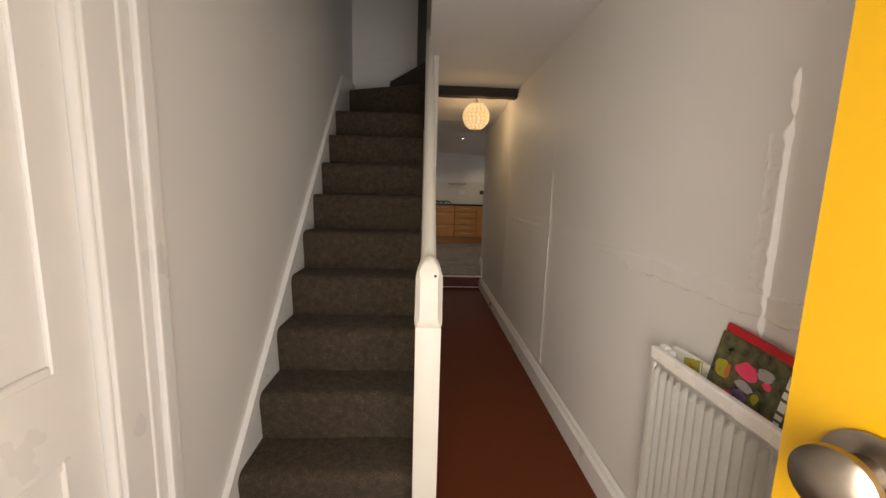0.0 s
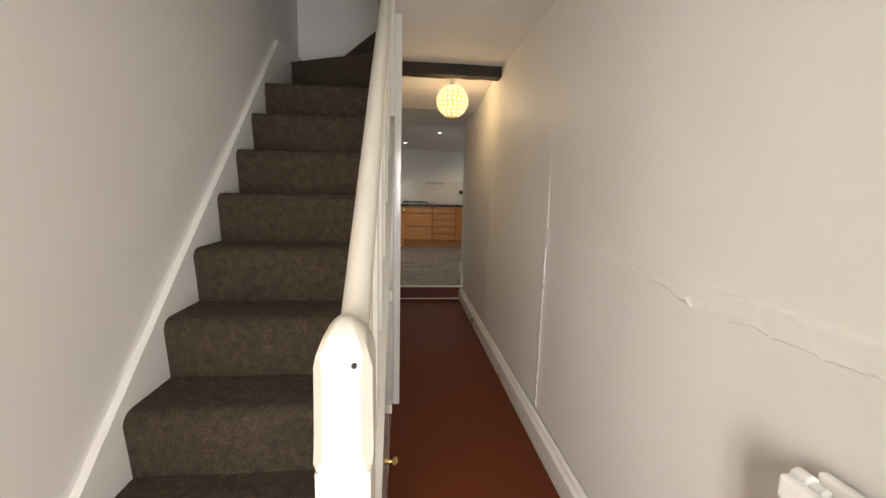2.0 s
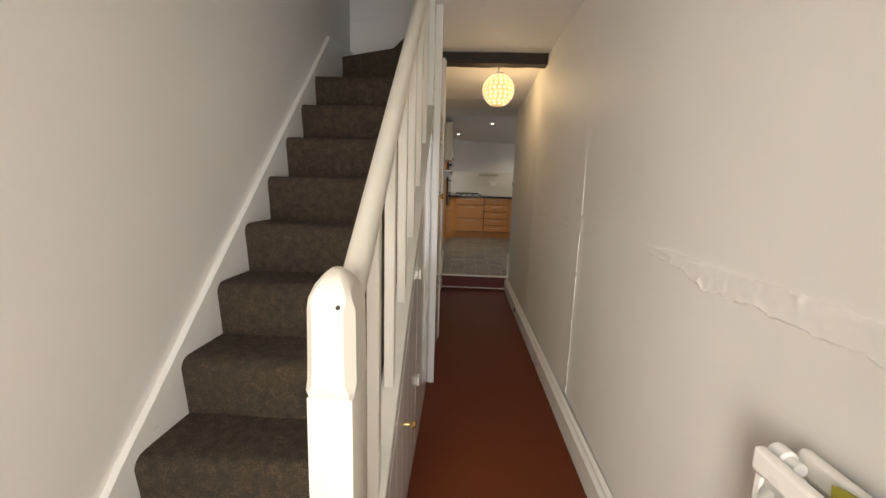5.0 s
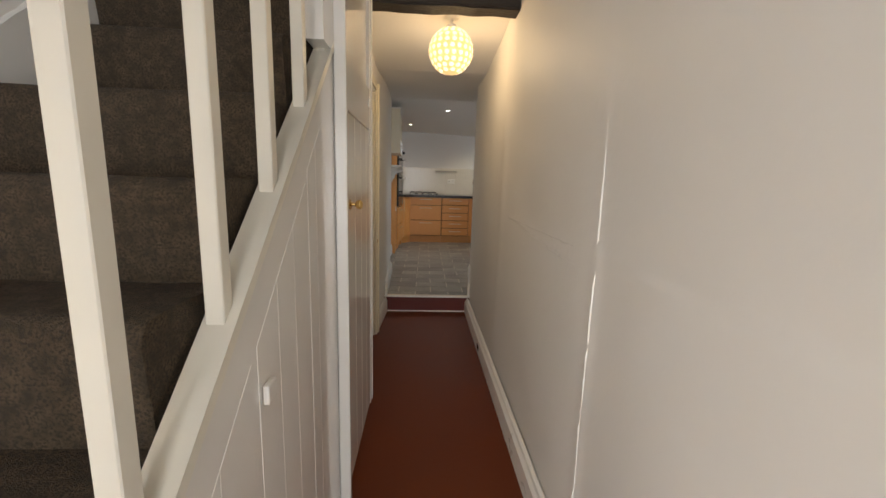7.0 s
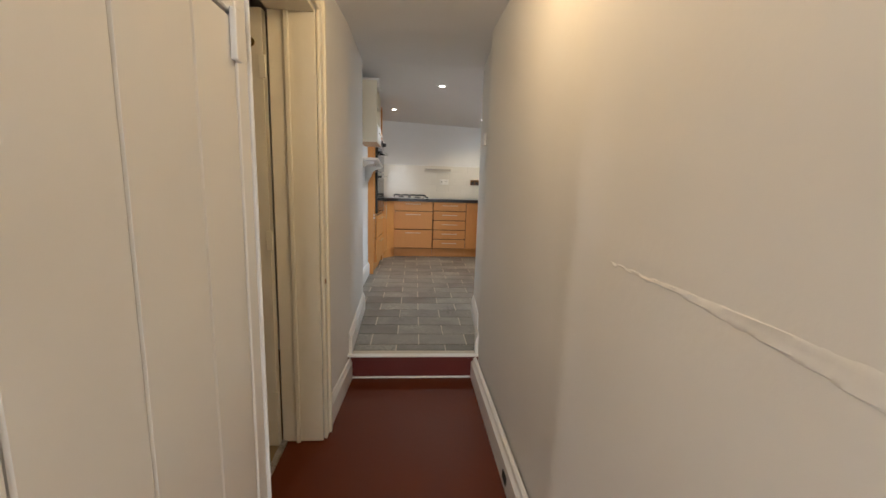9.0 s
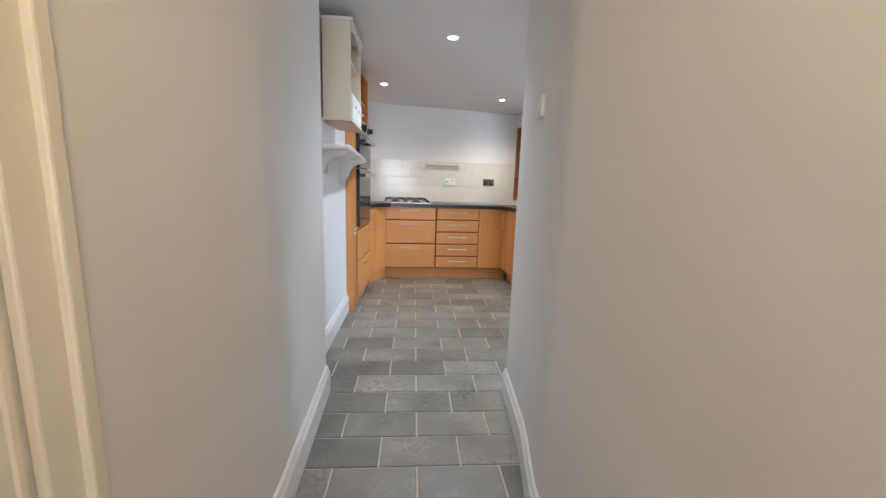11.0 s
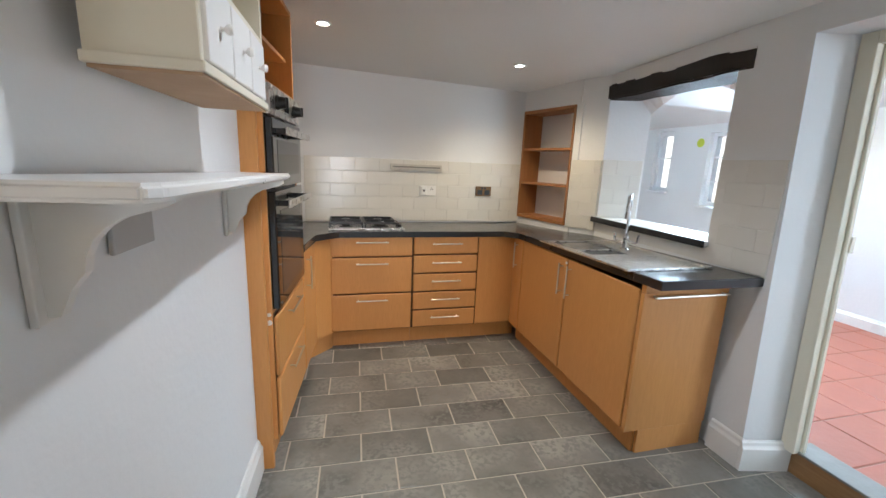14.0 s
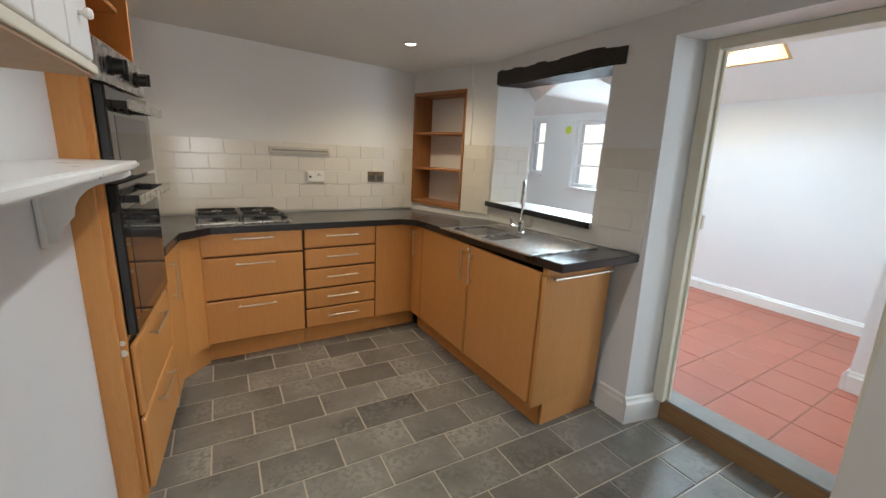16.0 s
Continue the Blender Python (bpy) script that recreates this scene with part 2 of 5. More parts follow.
def prism(points, z0, z1, bm=None, top=None):
    """Footprint points, raised from z0 to z1 (or to top(x, y))."""
    bm = bm or bmesh.new()
    lo = [bm.verts.new((x, y, z0)) for x, y in points]
    hi = [bm.verts.new((x, y, top(x, y) if top else z1)) for x, y in points]
    n = len(points)
    bm.faces.new(lo)
    bm.faces.new(hi)
    for i in range(n):
        bm.faces.new((lo[i], lo[(i + 1) % n], hi[(i + 1) % n], hi[i]))
    return bm


def extrude_profile(profile, axis, a, b, bm=None):
    """profile: 2D points in the two other axes (in order), drawn along axis from a to b."""
    bm = bm or bmesh.new()

    def at(p, s):
        return {"x": (s, p[0], p[1]), "y": (p[0], s, p[1]), "z": (p[0], p[1], s)}[axis]
    lo, hi = [bm.verts.new(at(p, a)) for p in profile], [bm.verts.new(at(p, b)) for p in profile]
    n = len(profile)
    bm.faces.new(lo)
    bm.faces.new(hi)
    for i in range(n):
        bm.faces.new((lo[i], lo[(i + 1) % n], hi[(i + 1) % n], hi[i]))
    return bm


def lathe(profile, axis="z", steps=24, bm=None, centre=(0, 0, 0)):
    """profile: (radius, height) pairs turned round an axis through centre."""
    bm = bm or bmesh.new()
    rings = []
    for r, h in profile:
        ring = []
        for i in range(steps):
            a = 2 * math.pi * i / steps
            c, s = max(r, 1e-4) * math.cos(a), max(r, 1e-4) * math.sin(a)
            p = {"z": (c, s, h), "x": (h, c, s), "y": (s, h, c)}[axis]
            ring.append(bm.verts.new(Vector(p) + Vector(centre)))
        rings.append(ring)
    for r0, r1 in zip(rings, rings[1:]):
        for i in range(steps):
            j = (i + 1) % steps
            bm.faces.new((r0[i], r0[j], r1[j], r1[i]))
    bm.faces.new(rings[0])
    bm.faces.new(rings[-1])
    return bm


def tube(points, r, bm=None, steps=10):
    """A round bar through the points."""
    bm = bm or bmesh.new()
    pts = [Vector(p) for p in points]
    rings = []
    for i, p in enumerate(pts):
        d = (pts[min(i + 1, len(pts) - 1)] - pts[max(i - 1, 0)]).normalized()
        q = d.to_track_quat("Z", "Y")
        rings.append([bm.verts.new(p + q @ Vector((r * math.cos(2 * math.pi * k / steps), r * math.sin(2 * math.pi * k / steps), 0))) for k in range(steps)])
    for r0, r1 in zip(rings, rings[1:]):
        for k in range(steps):
            bm.faces.new((r0[k], r0[(k + 1) % steps], r1[(k + 1) % steps], r1[k]))
    bm.faces.new(rings[0])
    bm.faces.new(rings[-1])
    return bm


def framed(name, m, label, category, mat, pieces):
    """A fixed frame of the setting: pieces are (part name, box numbers)."""
    f = thing(name, m, label, category, kind="structure")
    for n, b in pieces:
        part(n, box(*b, bevel=0.003, seg=1), mat, f)
    return f


def relief(u, v0, v1, z0, z1, step, depth, back):
    """An upright sheet at u with relief depth(v, z) towards -u, closed to a slab by back."""
    bm = bmesh.new()
    nv, nz = max(2, round((v1 - v0) / step)), max(2, round((z1 - z0) / step))
    g = [[bm.verts.new((u - depth(v0 + (v1 - v0) * i / nv, z0 + (z1 - z0) * j / nz), v0 + (v1 - v0) * i / nv, z0 + (z1 - z0) * j / nz))
          for j in range(nz + 1)] for i in range(nv + 1)]
    for i in range(nv):
        for j in range(nz):
            bm.faces.new((g[i][j], g[i][j + 1], g[i + 1][j + 1], g[i + 1][j]))
    rim = [g[i][0] for i in range(nv + 1)] + [g[nv][j] for j in range(1, nz + 1)] + [g[i][nz] for i in range(nv - 1, -1, -1)] + [g[0][j] for j in range(nz - 1, 0, -1)]
    bk = [bm.verts.new((u + back, p.co.y, p.co.z)) for p in rim]
    for i in range(len(rim)):
        j = (i + 1) % len(rim)
        bm.faces.new((rim[i], rim[j], bk[j], bk[i]))
    bm.faces.new(bk)
    return bm


def rough(v, z, s, a):
    return a * noise.noise(Vector((v * s, z * s, s)))


def smoothstep(a, b, x):
    t = min(1, max(0, (x - a) / (b - a)))
    return t * t * (3 - 2 * t)


# ---- the hall's shell ----
def right_wall_depth(v, z):
    d = rough(v, z, 0.9, 0.010) + rough(v, z, 3.5, 0.0025)
    edge = 0.985 + rough(v, 0, 7, 0.010)
    if v < 3.2:                                    # lower coat of plaster, slightly proud
        d += 0.004 * smoothstep(edge + 0.004, edge - 0.012, z) * smoothstep(3.2, 2.9, v) + 0.002
    if z < 1.02:
        d += 0.004 * math.exp(-((v - 3.195) / 0.03) ** 2) * smoothstep(1.04, 1.0, z)
    d += 0.004 * smoothstep(3.19, 3.215, v)
    d += 0.006 * math.exp(-((v - 4.62) / 0.09) ** 2)
    d = d + (0.0055 - d) * smoothstep(5.3, 6.0, v)
    return d


solid("wall_right", relief(0.982, -0.02, 6.045, FLOOR - 0.02, 2.2, 0.0135, right_wall_depth, 0.14), M_WALL, HALL,
      "uneven white painted plaster wall with torn dado edge", "wall", smooth=True)


def dado_band_depth(v, z):
    """Torn strip of old paper and plaster left standing on the wall."""
    top = 0.986 + rough(v, 0, 3, 0.004) + rough(v, 0, 30, 0.003)
    low = top - 0.036 - 0.030 * smoothstep(2.3, 2.05, v) + rough(v, 0, 5, 0.009) + rough(v, 0, 17, 0.008) + rough(v, 0, 48, 0.007)
    on = smoothstep(top + 0.003, top - 0.003, z) * smoothstep(low - 0.0025, low + 0.0025, z)
    on *= smoothstep(2.58, 2.32, v)
    flakes = max(0, rough(v, z, 48, 0.011)) + abs(rough(v, z, 85, 0.006)) + max(0, rough(v, z, 21, 0.010) - 0.002)
    lip = 0.006 * math.exp(-((z - low - 0.005) / 0.006) ** 2) * (0.4 + max(0, rough(v, 3, 14, 1.0))) + 0.002 * math.exp(-((z - top + 0.006) / 0.006) ** 2)
    return right_wall_depth(v, z) - 0.004 + on * (0.0050 + 0.32 * flakes + lip)


def far_band_depth(v, z):
    """The same strip further on, thinner under its coats of paint."""
    top = 0.983 + rough(v, 0, 5, 0.005) + rough(v, 0, 22, 0.003)
    low = top - 0.010 - 0.058 * smoothstep(4.35, 3.4, v) + rough(v, 2, 7, 0.006) + rough(v, 2, 26, 0.004)
    on = smoothstep(top + 0.003, top - 0.003, z) * smoothstep(low - 0.004, low + 0.004, z) * smoothstep(4.47, 4.38, v) * smoothstep(3.1, 3.5, v)
    lip = 0.0022 * math.exp(-((z - low - 0.005) / 0.006) ** 2) * (0.3 + abs(rough(v, 3, 9, 1.5)))
    return right_wall_depth(v, z) - 0.004 + on * (0.0050 + max(0, rough(v, z, 40, 0.003)) + lip)


def patch_depth(v, z):
    """Flaking filler beside the old cable run."""
    left = 1.497 + rough(z, 0, 6, 0.006) + rough(z, 0, 30, 0.005)
    on = smoothstep(left + 0.003, left - 0.003, v) * smoothstep(0.992, 0.998, z) * smoothstep(1.42, 1.38, z)
    flakes = max(0, rough(v, z, 40, 0.014)) + abs(rough(v, z, 80, 0.006))
    return right_wall_depth(v, z) - 0.004 + on * (0.0052 + 0.6 * flakes * smoothstep(1.45, 1.2, z) + 0.003 * math.exp(-((v - left + 0.004) / 0.004) ** 2))


solid("trim_filler", relief(0.982, 1.436, 1.52, 0.97, 1.44, 0.0045, patch_depth, 0.02), M_WALL, HALL,
      "flaking white filler patch beside a cable run", "plaster patch", smooth=True)
solid("trim_dado_far", relief(0.982, 3.06, 4.48, 0.88, 1.01, 0.006, far_band_depth, 0.02), M_WALL, HALL,
      "thin painted-over dado strip on the plaster wall", "dado", smooth=True)
solid("trim_dado", relief(0.982, 0.55, 2.62, 0.86, 1.01, 0.0055, dado_band_depth, 0.02), M_WALL, HALL,
      "torn flaking white dado strip along the plaster wall", "dado", smooth=True)
solid("wall_stairs", relief(0.552, 0, 2.95, FLOOR - 0.02, 4.35, 0.05, lambda v, z: rough(v, z, 0.8, 0.008), 0.12), M_WALL,
      HALL @ pose(0, 4.40, 0, 0, 0, 180), "white painted plaster wall beside the stairs", "wall", smooth=True)
bm = box(-0.70, -0.552, -0.02, 0.50, FLOOR - 0.02, 4.35)
box(-0.70, -0.552, 0.50, 1.45, 1.90, 4.35, bm=bm)
solid("wall_hall_left", bm, M_WALL, HALL, "white plaster wall round the front room door", "wall")
bm = box(-0.55, 1.0, 4.262, 4.40, 2.35, 4.35)
box(-0.55, 0.10, 4.262, 4.40, FLOOR, 2.349, bm=bm)
solid("wall_stair_end", bm, M_WALL, HALL, "white plaster wall at the head of the stairs", "wall")
solid("wall_stair_upper", box(0.13, 0.22, 1.4, 3.50, 2.35, 4.35), M_WALL, HALL, "white plaster wall above the hall ceiling", "wall")
solid("wall_landing", box(1.0, 1.15, 3.3, 4.40, 2.36, 4.35), M_WALL, HALL, "white plaster wall added to close off the upper landing", "wall")
# Unseen wall, added to keep sky light from leaking into the stairwell
solid("wall_landing_front", box(0.225, 0.998, 3.30, 3.42, 2.352, 4.35), M_WALL, HALL, "white plaster wall added to close off the upper landing", "wall")
solid("wall_stairwell_front", box(-0.55, 0.13, 1.28, 1.40, 2.35, 4.35), M_WALL, HALL, "white plaster wall over the front lobby", "wall")
solid("ceiling_stairwell", box(-0.72, 1.2, 1.2, 4.45, 4.36, 4.46), M_CEIL, HALL, "white ceiling above the stairwell", "ceiling")
solid("ceiling_hall", box(0.125, 0.98, 1.40, 4.40, 2.185, 2.345), M_CEIL, HALL, "white painted plaster hall ceiling", "ceiling")
solid("ceiling_lobby", box(-0.552, 0.98, -0.02, 1.396, 2.185, 2.345), M_CEIL, HALL, "white painted plaster lobby ceiling", "ceiling")
prof = [(4.515, 2.185), (5.0, 2.125), (5.55, 2.065), (6.2, 2.085), (7.06, 2.13), (7.06, 2.30), (4.515, 2.30)]
solid("ceiling_passage", extrude_profile(prof, "x", -0.12, 1.24), M_CEIL, HALL,
      "white ceiling of the passage to the kitchen", "ceiling")
solid("floor_hall", box(-0.6, 1.0, -0.2, 6.05, FLOOR - 0.1, FLOOR), M_RED, HALL, "worn red painted hall floor", "floor")
# front wall with the doorway
bm = box(-0.70, -0.09, -0.24, -0.02, FLOOR - 0.02, 2.35)
box(0.83, 1.12, -0.24, -0.02, FLOOR - 0.02, 2.35, bm=bm)
box(-0.09, 0.83, -0.24, -0.02, 1.92, 2.35, bm=bm)
solid("wall_front", bm, M_WALL, HALL, "white plaster front wall round the open doorway", "wall")
solid("ground", box(-40, 40, -40, 40, FLOOR - 0.3, FLOOR - 0.12), M_PAVE, Matrix.Identity(4), "grey paving outside the house", "ground")

# left side of the passage: jambs, wall beyond the side doorway
bm = box(-0.10, 0.10, 4.40, 4.50, FLOOR, 2.24)
box(-0.10, 0.075, 4.50, 5.40, 1.87, 2.24, bm=bm)
solid("wall_side_doorway", bm, M_WALL, HALL, "white plaster wall over the side doorway", "wall")
solid("wall_passage_left", prism([(-0.10, 5.40), (0.072, 5.40), (0.100, 6.15), (0.076, 7.04), (-0.08, 7.04)], FLOOR, 2.2), M_WALL, HALL,
      "smooth white plaster wall between hall and kitchen", "wall")
bm = box(-2.4, -2.3, 4.405, 6.6, FLOOR, 2.1)
box(-2.3, -0.10, 6.5, 6.6, FLOOR, 2.1, bm=bm)
box(-2.3, -0.10, 4.405, 4.48, FLOOR, 2.1, bm=bm)
box(-0.12, -0.10, 5.5, 6.5, FLOOR, 2.1, bm=bm)
solid("wall_side_room", bm, M_WALL, HALL, "white plaster walls of the side room", "wall")
solid("ceiling_side_room", box(-2.4, -0.12, 4.405, 6.6, 2.1, 2.2), M_CEIL, HALL, "white ceiling of the side room", "ceiling")
solid("floor_side_room", box(-2.4, -0.10, 4.405, 6.6, FLOOR - 0.09, FLOOR + 0.006), M_TAN, HALL, "tan carpet floor of the side room", "floor")


def skirting(name, a, b, z, height, thick, m, side=1, mat=None):
    """Moulded skirting from a to b in plan; side: on which side of the line it stands proud."""
    a, b = Vector((*a, 0)), Vector((*b, 0))
    d = (b - a).normalized()
    n = Vector((-d.y, d.x, 0)) * side
    prof = [(0, 0), (thick, 0), (thick, height * 0.76), (thick * 0.75, height * 0.82), (thick * 0.62, height * 0.86), (thick * 0.5, height * 0.95), (thick * 0.2, height), (0, height)]
    bm = bmesh.new()
    lo = [bm.verts.new(a + n * p + Vector((0, 0, z + h))) for p, h in prof]
    hi = [bm.verts.new(b + n * p + Vector((0, 0, z + h))) for p, h in prof]
    bm.faces.new(lo)
    bm.faces.new(hi)
    for i in range(len(prof)):
        j = (i + 1) % len(prof)
        bm.faces.new((lo[i], lo[j], hi[j], hi[i]))
    return solid(name, bm, mat or M_TRIM, m, "white painted moulded skirting board", "skirting")


skirting("baseboard_hall", (0.972, 0.2), (0.962, 6.04), FLOOR, 0.15, 0.035, HALL)
skirting("baseboard_passage_left", (0.073, 5.475), (0.106, 6.04), FLOOR, 0.15, 0.02, HALL, -1)
skirting("baseboard_passage_left", (0.1005, 6.05), (0.076, 7.04), 0.0, 0.15, 0.022, HALL, -1)
PR = [(1.1655, 6.012), (1.177, 6.10), (1.197, 6.20), (1.250, 6.45), (1.308, 6.97)]
solid("wall_passage_right", prism([(1.1685, 5.98), *PR, (1.46, 6.97), (1.46, 5.96), (1.30, 5.96)], -0.165, 2.22), M_WALL, Matrix.Identity(4), "smooth white plaster wall turning into the kitchen", "wall", smooth=True)
for a, b in zip(PR, PR[1:]):
    skirting("baseboard_passage_right", (a[0] - 0.002, a[1]), (b[0] - 0.002, b[1]), 0.0, 0.14, 0.02, Matrix.Identity(4))

# ---- stairs ----
RISE, GOING = 0.193, 0.2055


def nosing(k):
    return 2.195 + GOING * (k - 4)


def tread_z(k):
    return 0.405 + RISE * (k - 3)


stairs = thing("stairs", HALL, "steep brown carpeted cottage stairs with winding top steps", "stairs", kind="structure")


def carpet_step(k):
    """Carpet wrapped over a tread with a soft rolled nosing, and down its riser."""
    v, z, r = nosing(k), tread_z(k), 0.036
    prof = [(v + 0.018, z - RISE - 0.003), (v + 0.011, z - 0.12), (v + 0.004, z - 0.065)]
    for i in range(7):
        a = radians(178 - i * 14)
        prof.append((v + r + r * math.cos(a), z - r + r * math.sin(a)))
    prof += [(v + 0.06, z + 0.001), (v + GOING + 0.05, z - 0.002), (v + GOING + 0.05, z - RISE - 0.003)]
    bm = bmesh.new()
    us = [-0.535 + (0.625) * i / 12 for i in range(13)]
    rows = [[bm.verts.new((u, p[0] + 0.006 * noise.noise(Vector((u * 6, k * 3.1, p[1] * 5))), p[1] + 0.003 * noise.noise(Vector((u * 9, k, p[0] * 9))))) for p in prof] for u in us]
    n = len(prof)
    for a, b in zip(rows, rows[1:]):
        for i in range(n):
            j = (i + 1) % n
            bm.faces.new((a[i], a[j], b[j], b[i]))
    bm.faces.new(rows[0])
    bm.faces.new(rows[-1])
    return bm


for k in range(1, 11):
    part("step", carpet_step(k), M_CARPET, stairs, smooth=True)
# winders round the newel side
PIV = (0.09, 3.665)
Z11, Z12 = 2.015, 2.165
part("step", prism([(-0.535, 3.66), (0.09, 3.66), (0.09, 4.0), (0.09, 4.262), (-0.535, 4.262)], tread_z(9), tread_z(10) - 0.003), M_CARPET, stairs)
part("step", prism([(-0.535, 3.98), PIV, (0.12, 4.262), (-0.535, 4.262)], tread_z(10) - 0.002, Z11), M_CARPET, stairs)
part("step", prism([(-0.22, 4.262), PIV, (0.13, 3.70), (0.13, 4.262)], Z11 + 0.001, Z12), M_CARPET, stairs)
part("step", prism([(0.131, 3.62), (0.98, 3.45), (0.98, 4.262), (0.131, 4.262)], 2.35, 2.38), M_CARPET, stairs)
part("landing_riser", box(0.10, 0.13, 3.70, 4.262, Z12 + 0.001, 2.38), M_CARPET, stairs)
solid("landing_door", box(0.02, 0.098, 4.235, 4.261, 2.13, 4.1, 0.004), M_GREYDOOR, HALL, "dark grey-green door at the stair head", "door", kind="")
# wall string with a chipped, sloping top edge


def string_top(v):
    return 0.915 + 0.935 * (v - 2.496)


edge = [(1.50 + 2.22 * i / 90, string_top(1.50 + 2.22 * i / 90) + 0.0035 * noise.noise(Vector((i * 0.7, 2, 0))) + 0.004 * noise.noise(Vector((i * 0.23, 5, 0)))) for i in range(91)]
bm = extrude_profile([(1.50, FLOOR), *edge, (3.80, 2.07), (4.262, 2.12), (4.262, FLOOR)], "x", -0.552, -0.528)
part("wall_string", bm, M_TRIM, stairs, "white painted string board with chipped edge")

# ---- balustrade, outer string and the boarded side of the stairs ----
RAILV, RAILZ, RS = 1.822, 0.955, 0.868


def rail_z(v):
    return RAILZ + RS * (v - RAILV)


def outer_string_top(v):
    return 1.16 + 0.872 * (v - 2.99)


balustrade = thing("balustrade", HALL, "white painted stair balustrade with square balusters", "balustrade")
# newel: square post, chamfered head, rounded cap
NU, NV, NW = 0.1235, 1.738, 0.0435
bm = box(NU - NW, NU + NW, NV - NW, NV + NW, FLOOR, 0.80, 0.0015)
head = []
for r, z in [(NW, 0.80), (NW + 0.003, 0.812), (NW + 0.004, 0.825), (NW + 0.003, 0.86), (NW + 0.002, 0.955), (NW - 0.003, 0.975), (NW - 0.012, 0.997), (NW - 0.024, 1.012), (NW - 0.034, 1.02)]:
    c = 0.017 if 0.82 < z < 0.96 else 0.008
    c = min(c, r * 0.5)
    head.append([bm.verts.new((NU + x, NV + y, z)) for x, y in [(r, r - c), (r - c, r), (-r + c, r), (-r, r - c), (-r, -r + c), (-r + c, -r), (r - c, -r), (r, -r + c)]])
for a, b in zip(head, head[1:]):
    for i in range(8):
        bm.faces.new((a[i], a[(i + 1) % 8], b[(i + 1) % 8], b[i]))
bm.faces.new(head[-1])
bm.faces.new(head[0])
for v in bm.verts:
    v.co.x, v.co.y = NU + (v.co.x - NU) * 0.92, NV - 0.008 + (v.co.y - NV) * 1.2
part("newel_post", bm, M_SATIN, balustrade, "white newel post with rounded cap", smooth=True)
part("peg_hole", lathe([(0.004, 0), (0.004, 0.003)], "y", 10, centre=(NU + 0.018, NV - 1.2 * NW - 0.0115, 0.965)), M_DARK, balustrade)
# rounded handrail
a0 = math.atan(RS)
prof = [(0.026 * math.cos(radians(t)), 0.034 * math.sin(radians(t))) for t in range(-20, 201, 20)] + [(-0.022, -0.026), (0.022, -0.026)]
bm = bmesh.new()
ends = []
for v in (1.765, 3.30):
    ends.append([bm.verts.new((NU + x, v - z * math.sin(a0), rail_z(v) + z * math.cos(a0))) for x, z in prof])
for i in range(len(prof)):
    j = (i + 1) % len(prof)
    bm.faces.new((ends[0][i], ends[0][j], ends[1][j], ends[1][i]))
bm.faces.new(ends[0])
bm.faces.new(ends[1])
part("handrail", bm, M_SATIN, balustrade, "rounded cream-white handrail", smooth=True)
for v in (2.03, 2.262, 2.504, 2.75, 2.995, 3.25, 3.50):
    top = min(rail_z(v) - 0.02, 2.18)
    bm = box(NU - 0.016, NU + 0.016, v - 0.016, v + 0.016, outer_string_top(v) - 0.03, top, 0.002, seg=1)
    part("baluster", bm, M_SATIN, balustrade)
bm = extrude_profile([(1.78, outer_string_top(1.78)), (3.56, outer_string_top(3.56)), (3.56, outer_string_top(3.56) - 0.03), (1.78, outer_string_top(1.78) - 0.03)], "x", 0.100, 0.157)
part("string_cap", bm, M_SATIN, balustrade, "white sloping capping board")
bm = extrude_profile([(1.78, outer_string_top(1.78) - 0.031), (3.56, outer_string_top(3.56) - 0.031), (3.56, FLOOR), (1.78, FLOOR)], "x", 0.092, 0.150)
part("side_boarding", bm, M_GLOSS, balustrade, "glossy white boarding below the stairs")

# cupboard doors let into the boarding, their tops following the slope
def slope_door(v0, v1, z0, drop, name, label, knob_v=None, knob_z=None):
    c = thing(name, HALL, label, "cupboard door", "doors under the stairs")
    f = lambda v: outer_string_top(v) - drop
    n = max(2, round((v1 - v0) / 0.13))
    for i in range(n):
        a, b = v0 + (v1 - v0) * i / n + 0.001, v0 + (v1 - v0) * (i + 1) / n - 0.001
        bm = extrude_profile([(a, z0), (b, z0), (b, f(b)), (a, f(a))], "x", 0.148, 0.1509)
        bmesh.ops.bevel(bm, geom=bm.edges[:], offset=0.0004, segments=1, affect="EDGES")
        part("plank", bm, M_GLOSS, c)
    if knob_v:
        part("knob", lathe([(0.011, 0.153), (0.006, 0.168), (0.006, 0.178), (0.013, 0.184), (0.015, 0.19), (0.011, 0.197), (0.003, 0.199)], "x", 16, centre=(0, knob_v, knob_z)), M_BRASS, c, "small brass knob", smooth=True)
    for z in ((0.75, 0.22) if knob_v else ()):
        part("catch", box(0.153, 0.166, v1 + 0.036, v1 + 0.082, z - 0.024, z + 0.018, 0.003), M_GLOSS, c, "painted-over cupboard catch")


slope_door(2.12, 2.80, FLOOR + 0.06, 0.16, "stair_cupboard_door", "glossy white sloping cupboard door with brass knob", 2.40, 0.28)
slope_door(2.825, 3.185, FLOOR + 0.06, 0.16, "stair_cupboard_door", "narrow glossy white sloping cupboard panel")
slope_door(3.20, 3.375, FLOOR + 0.06, 0.14, "stair_cupboard_door", "narrow glossy white sloping cupboard panel")
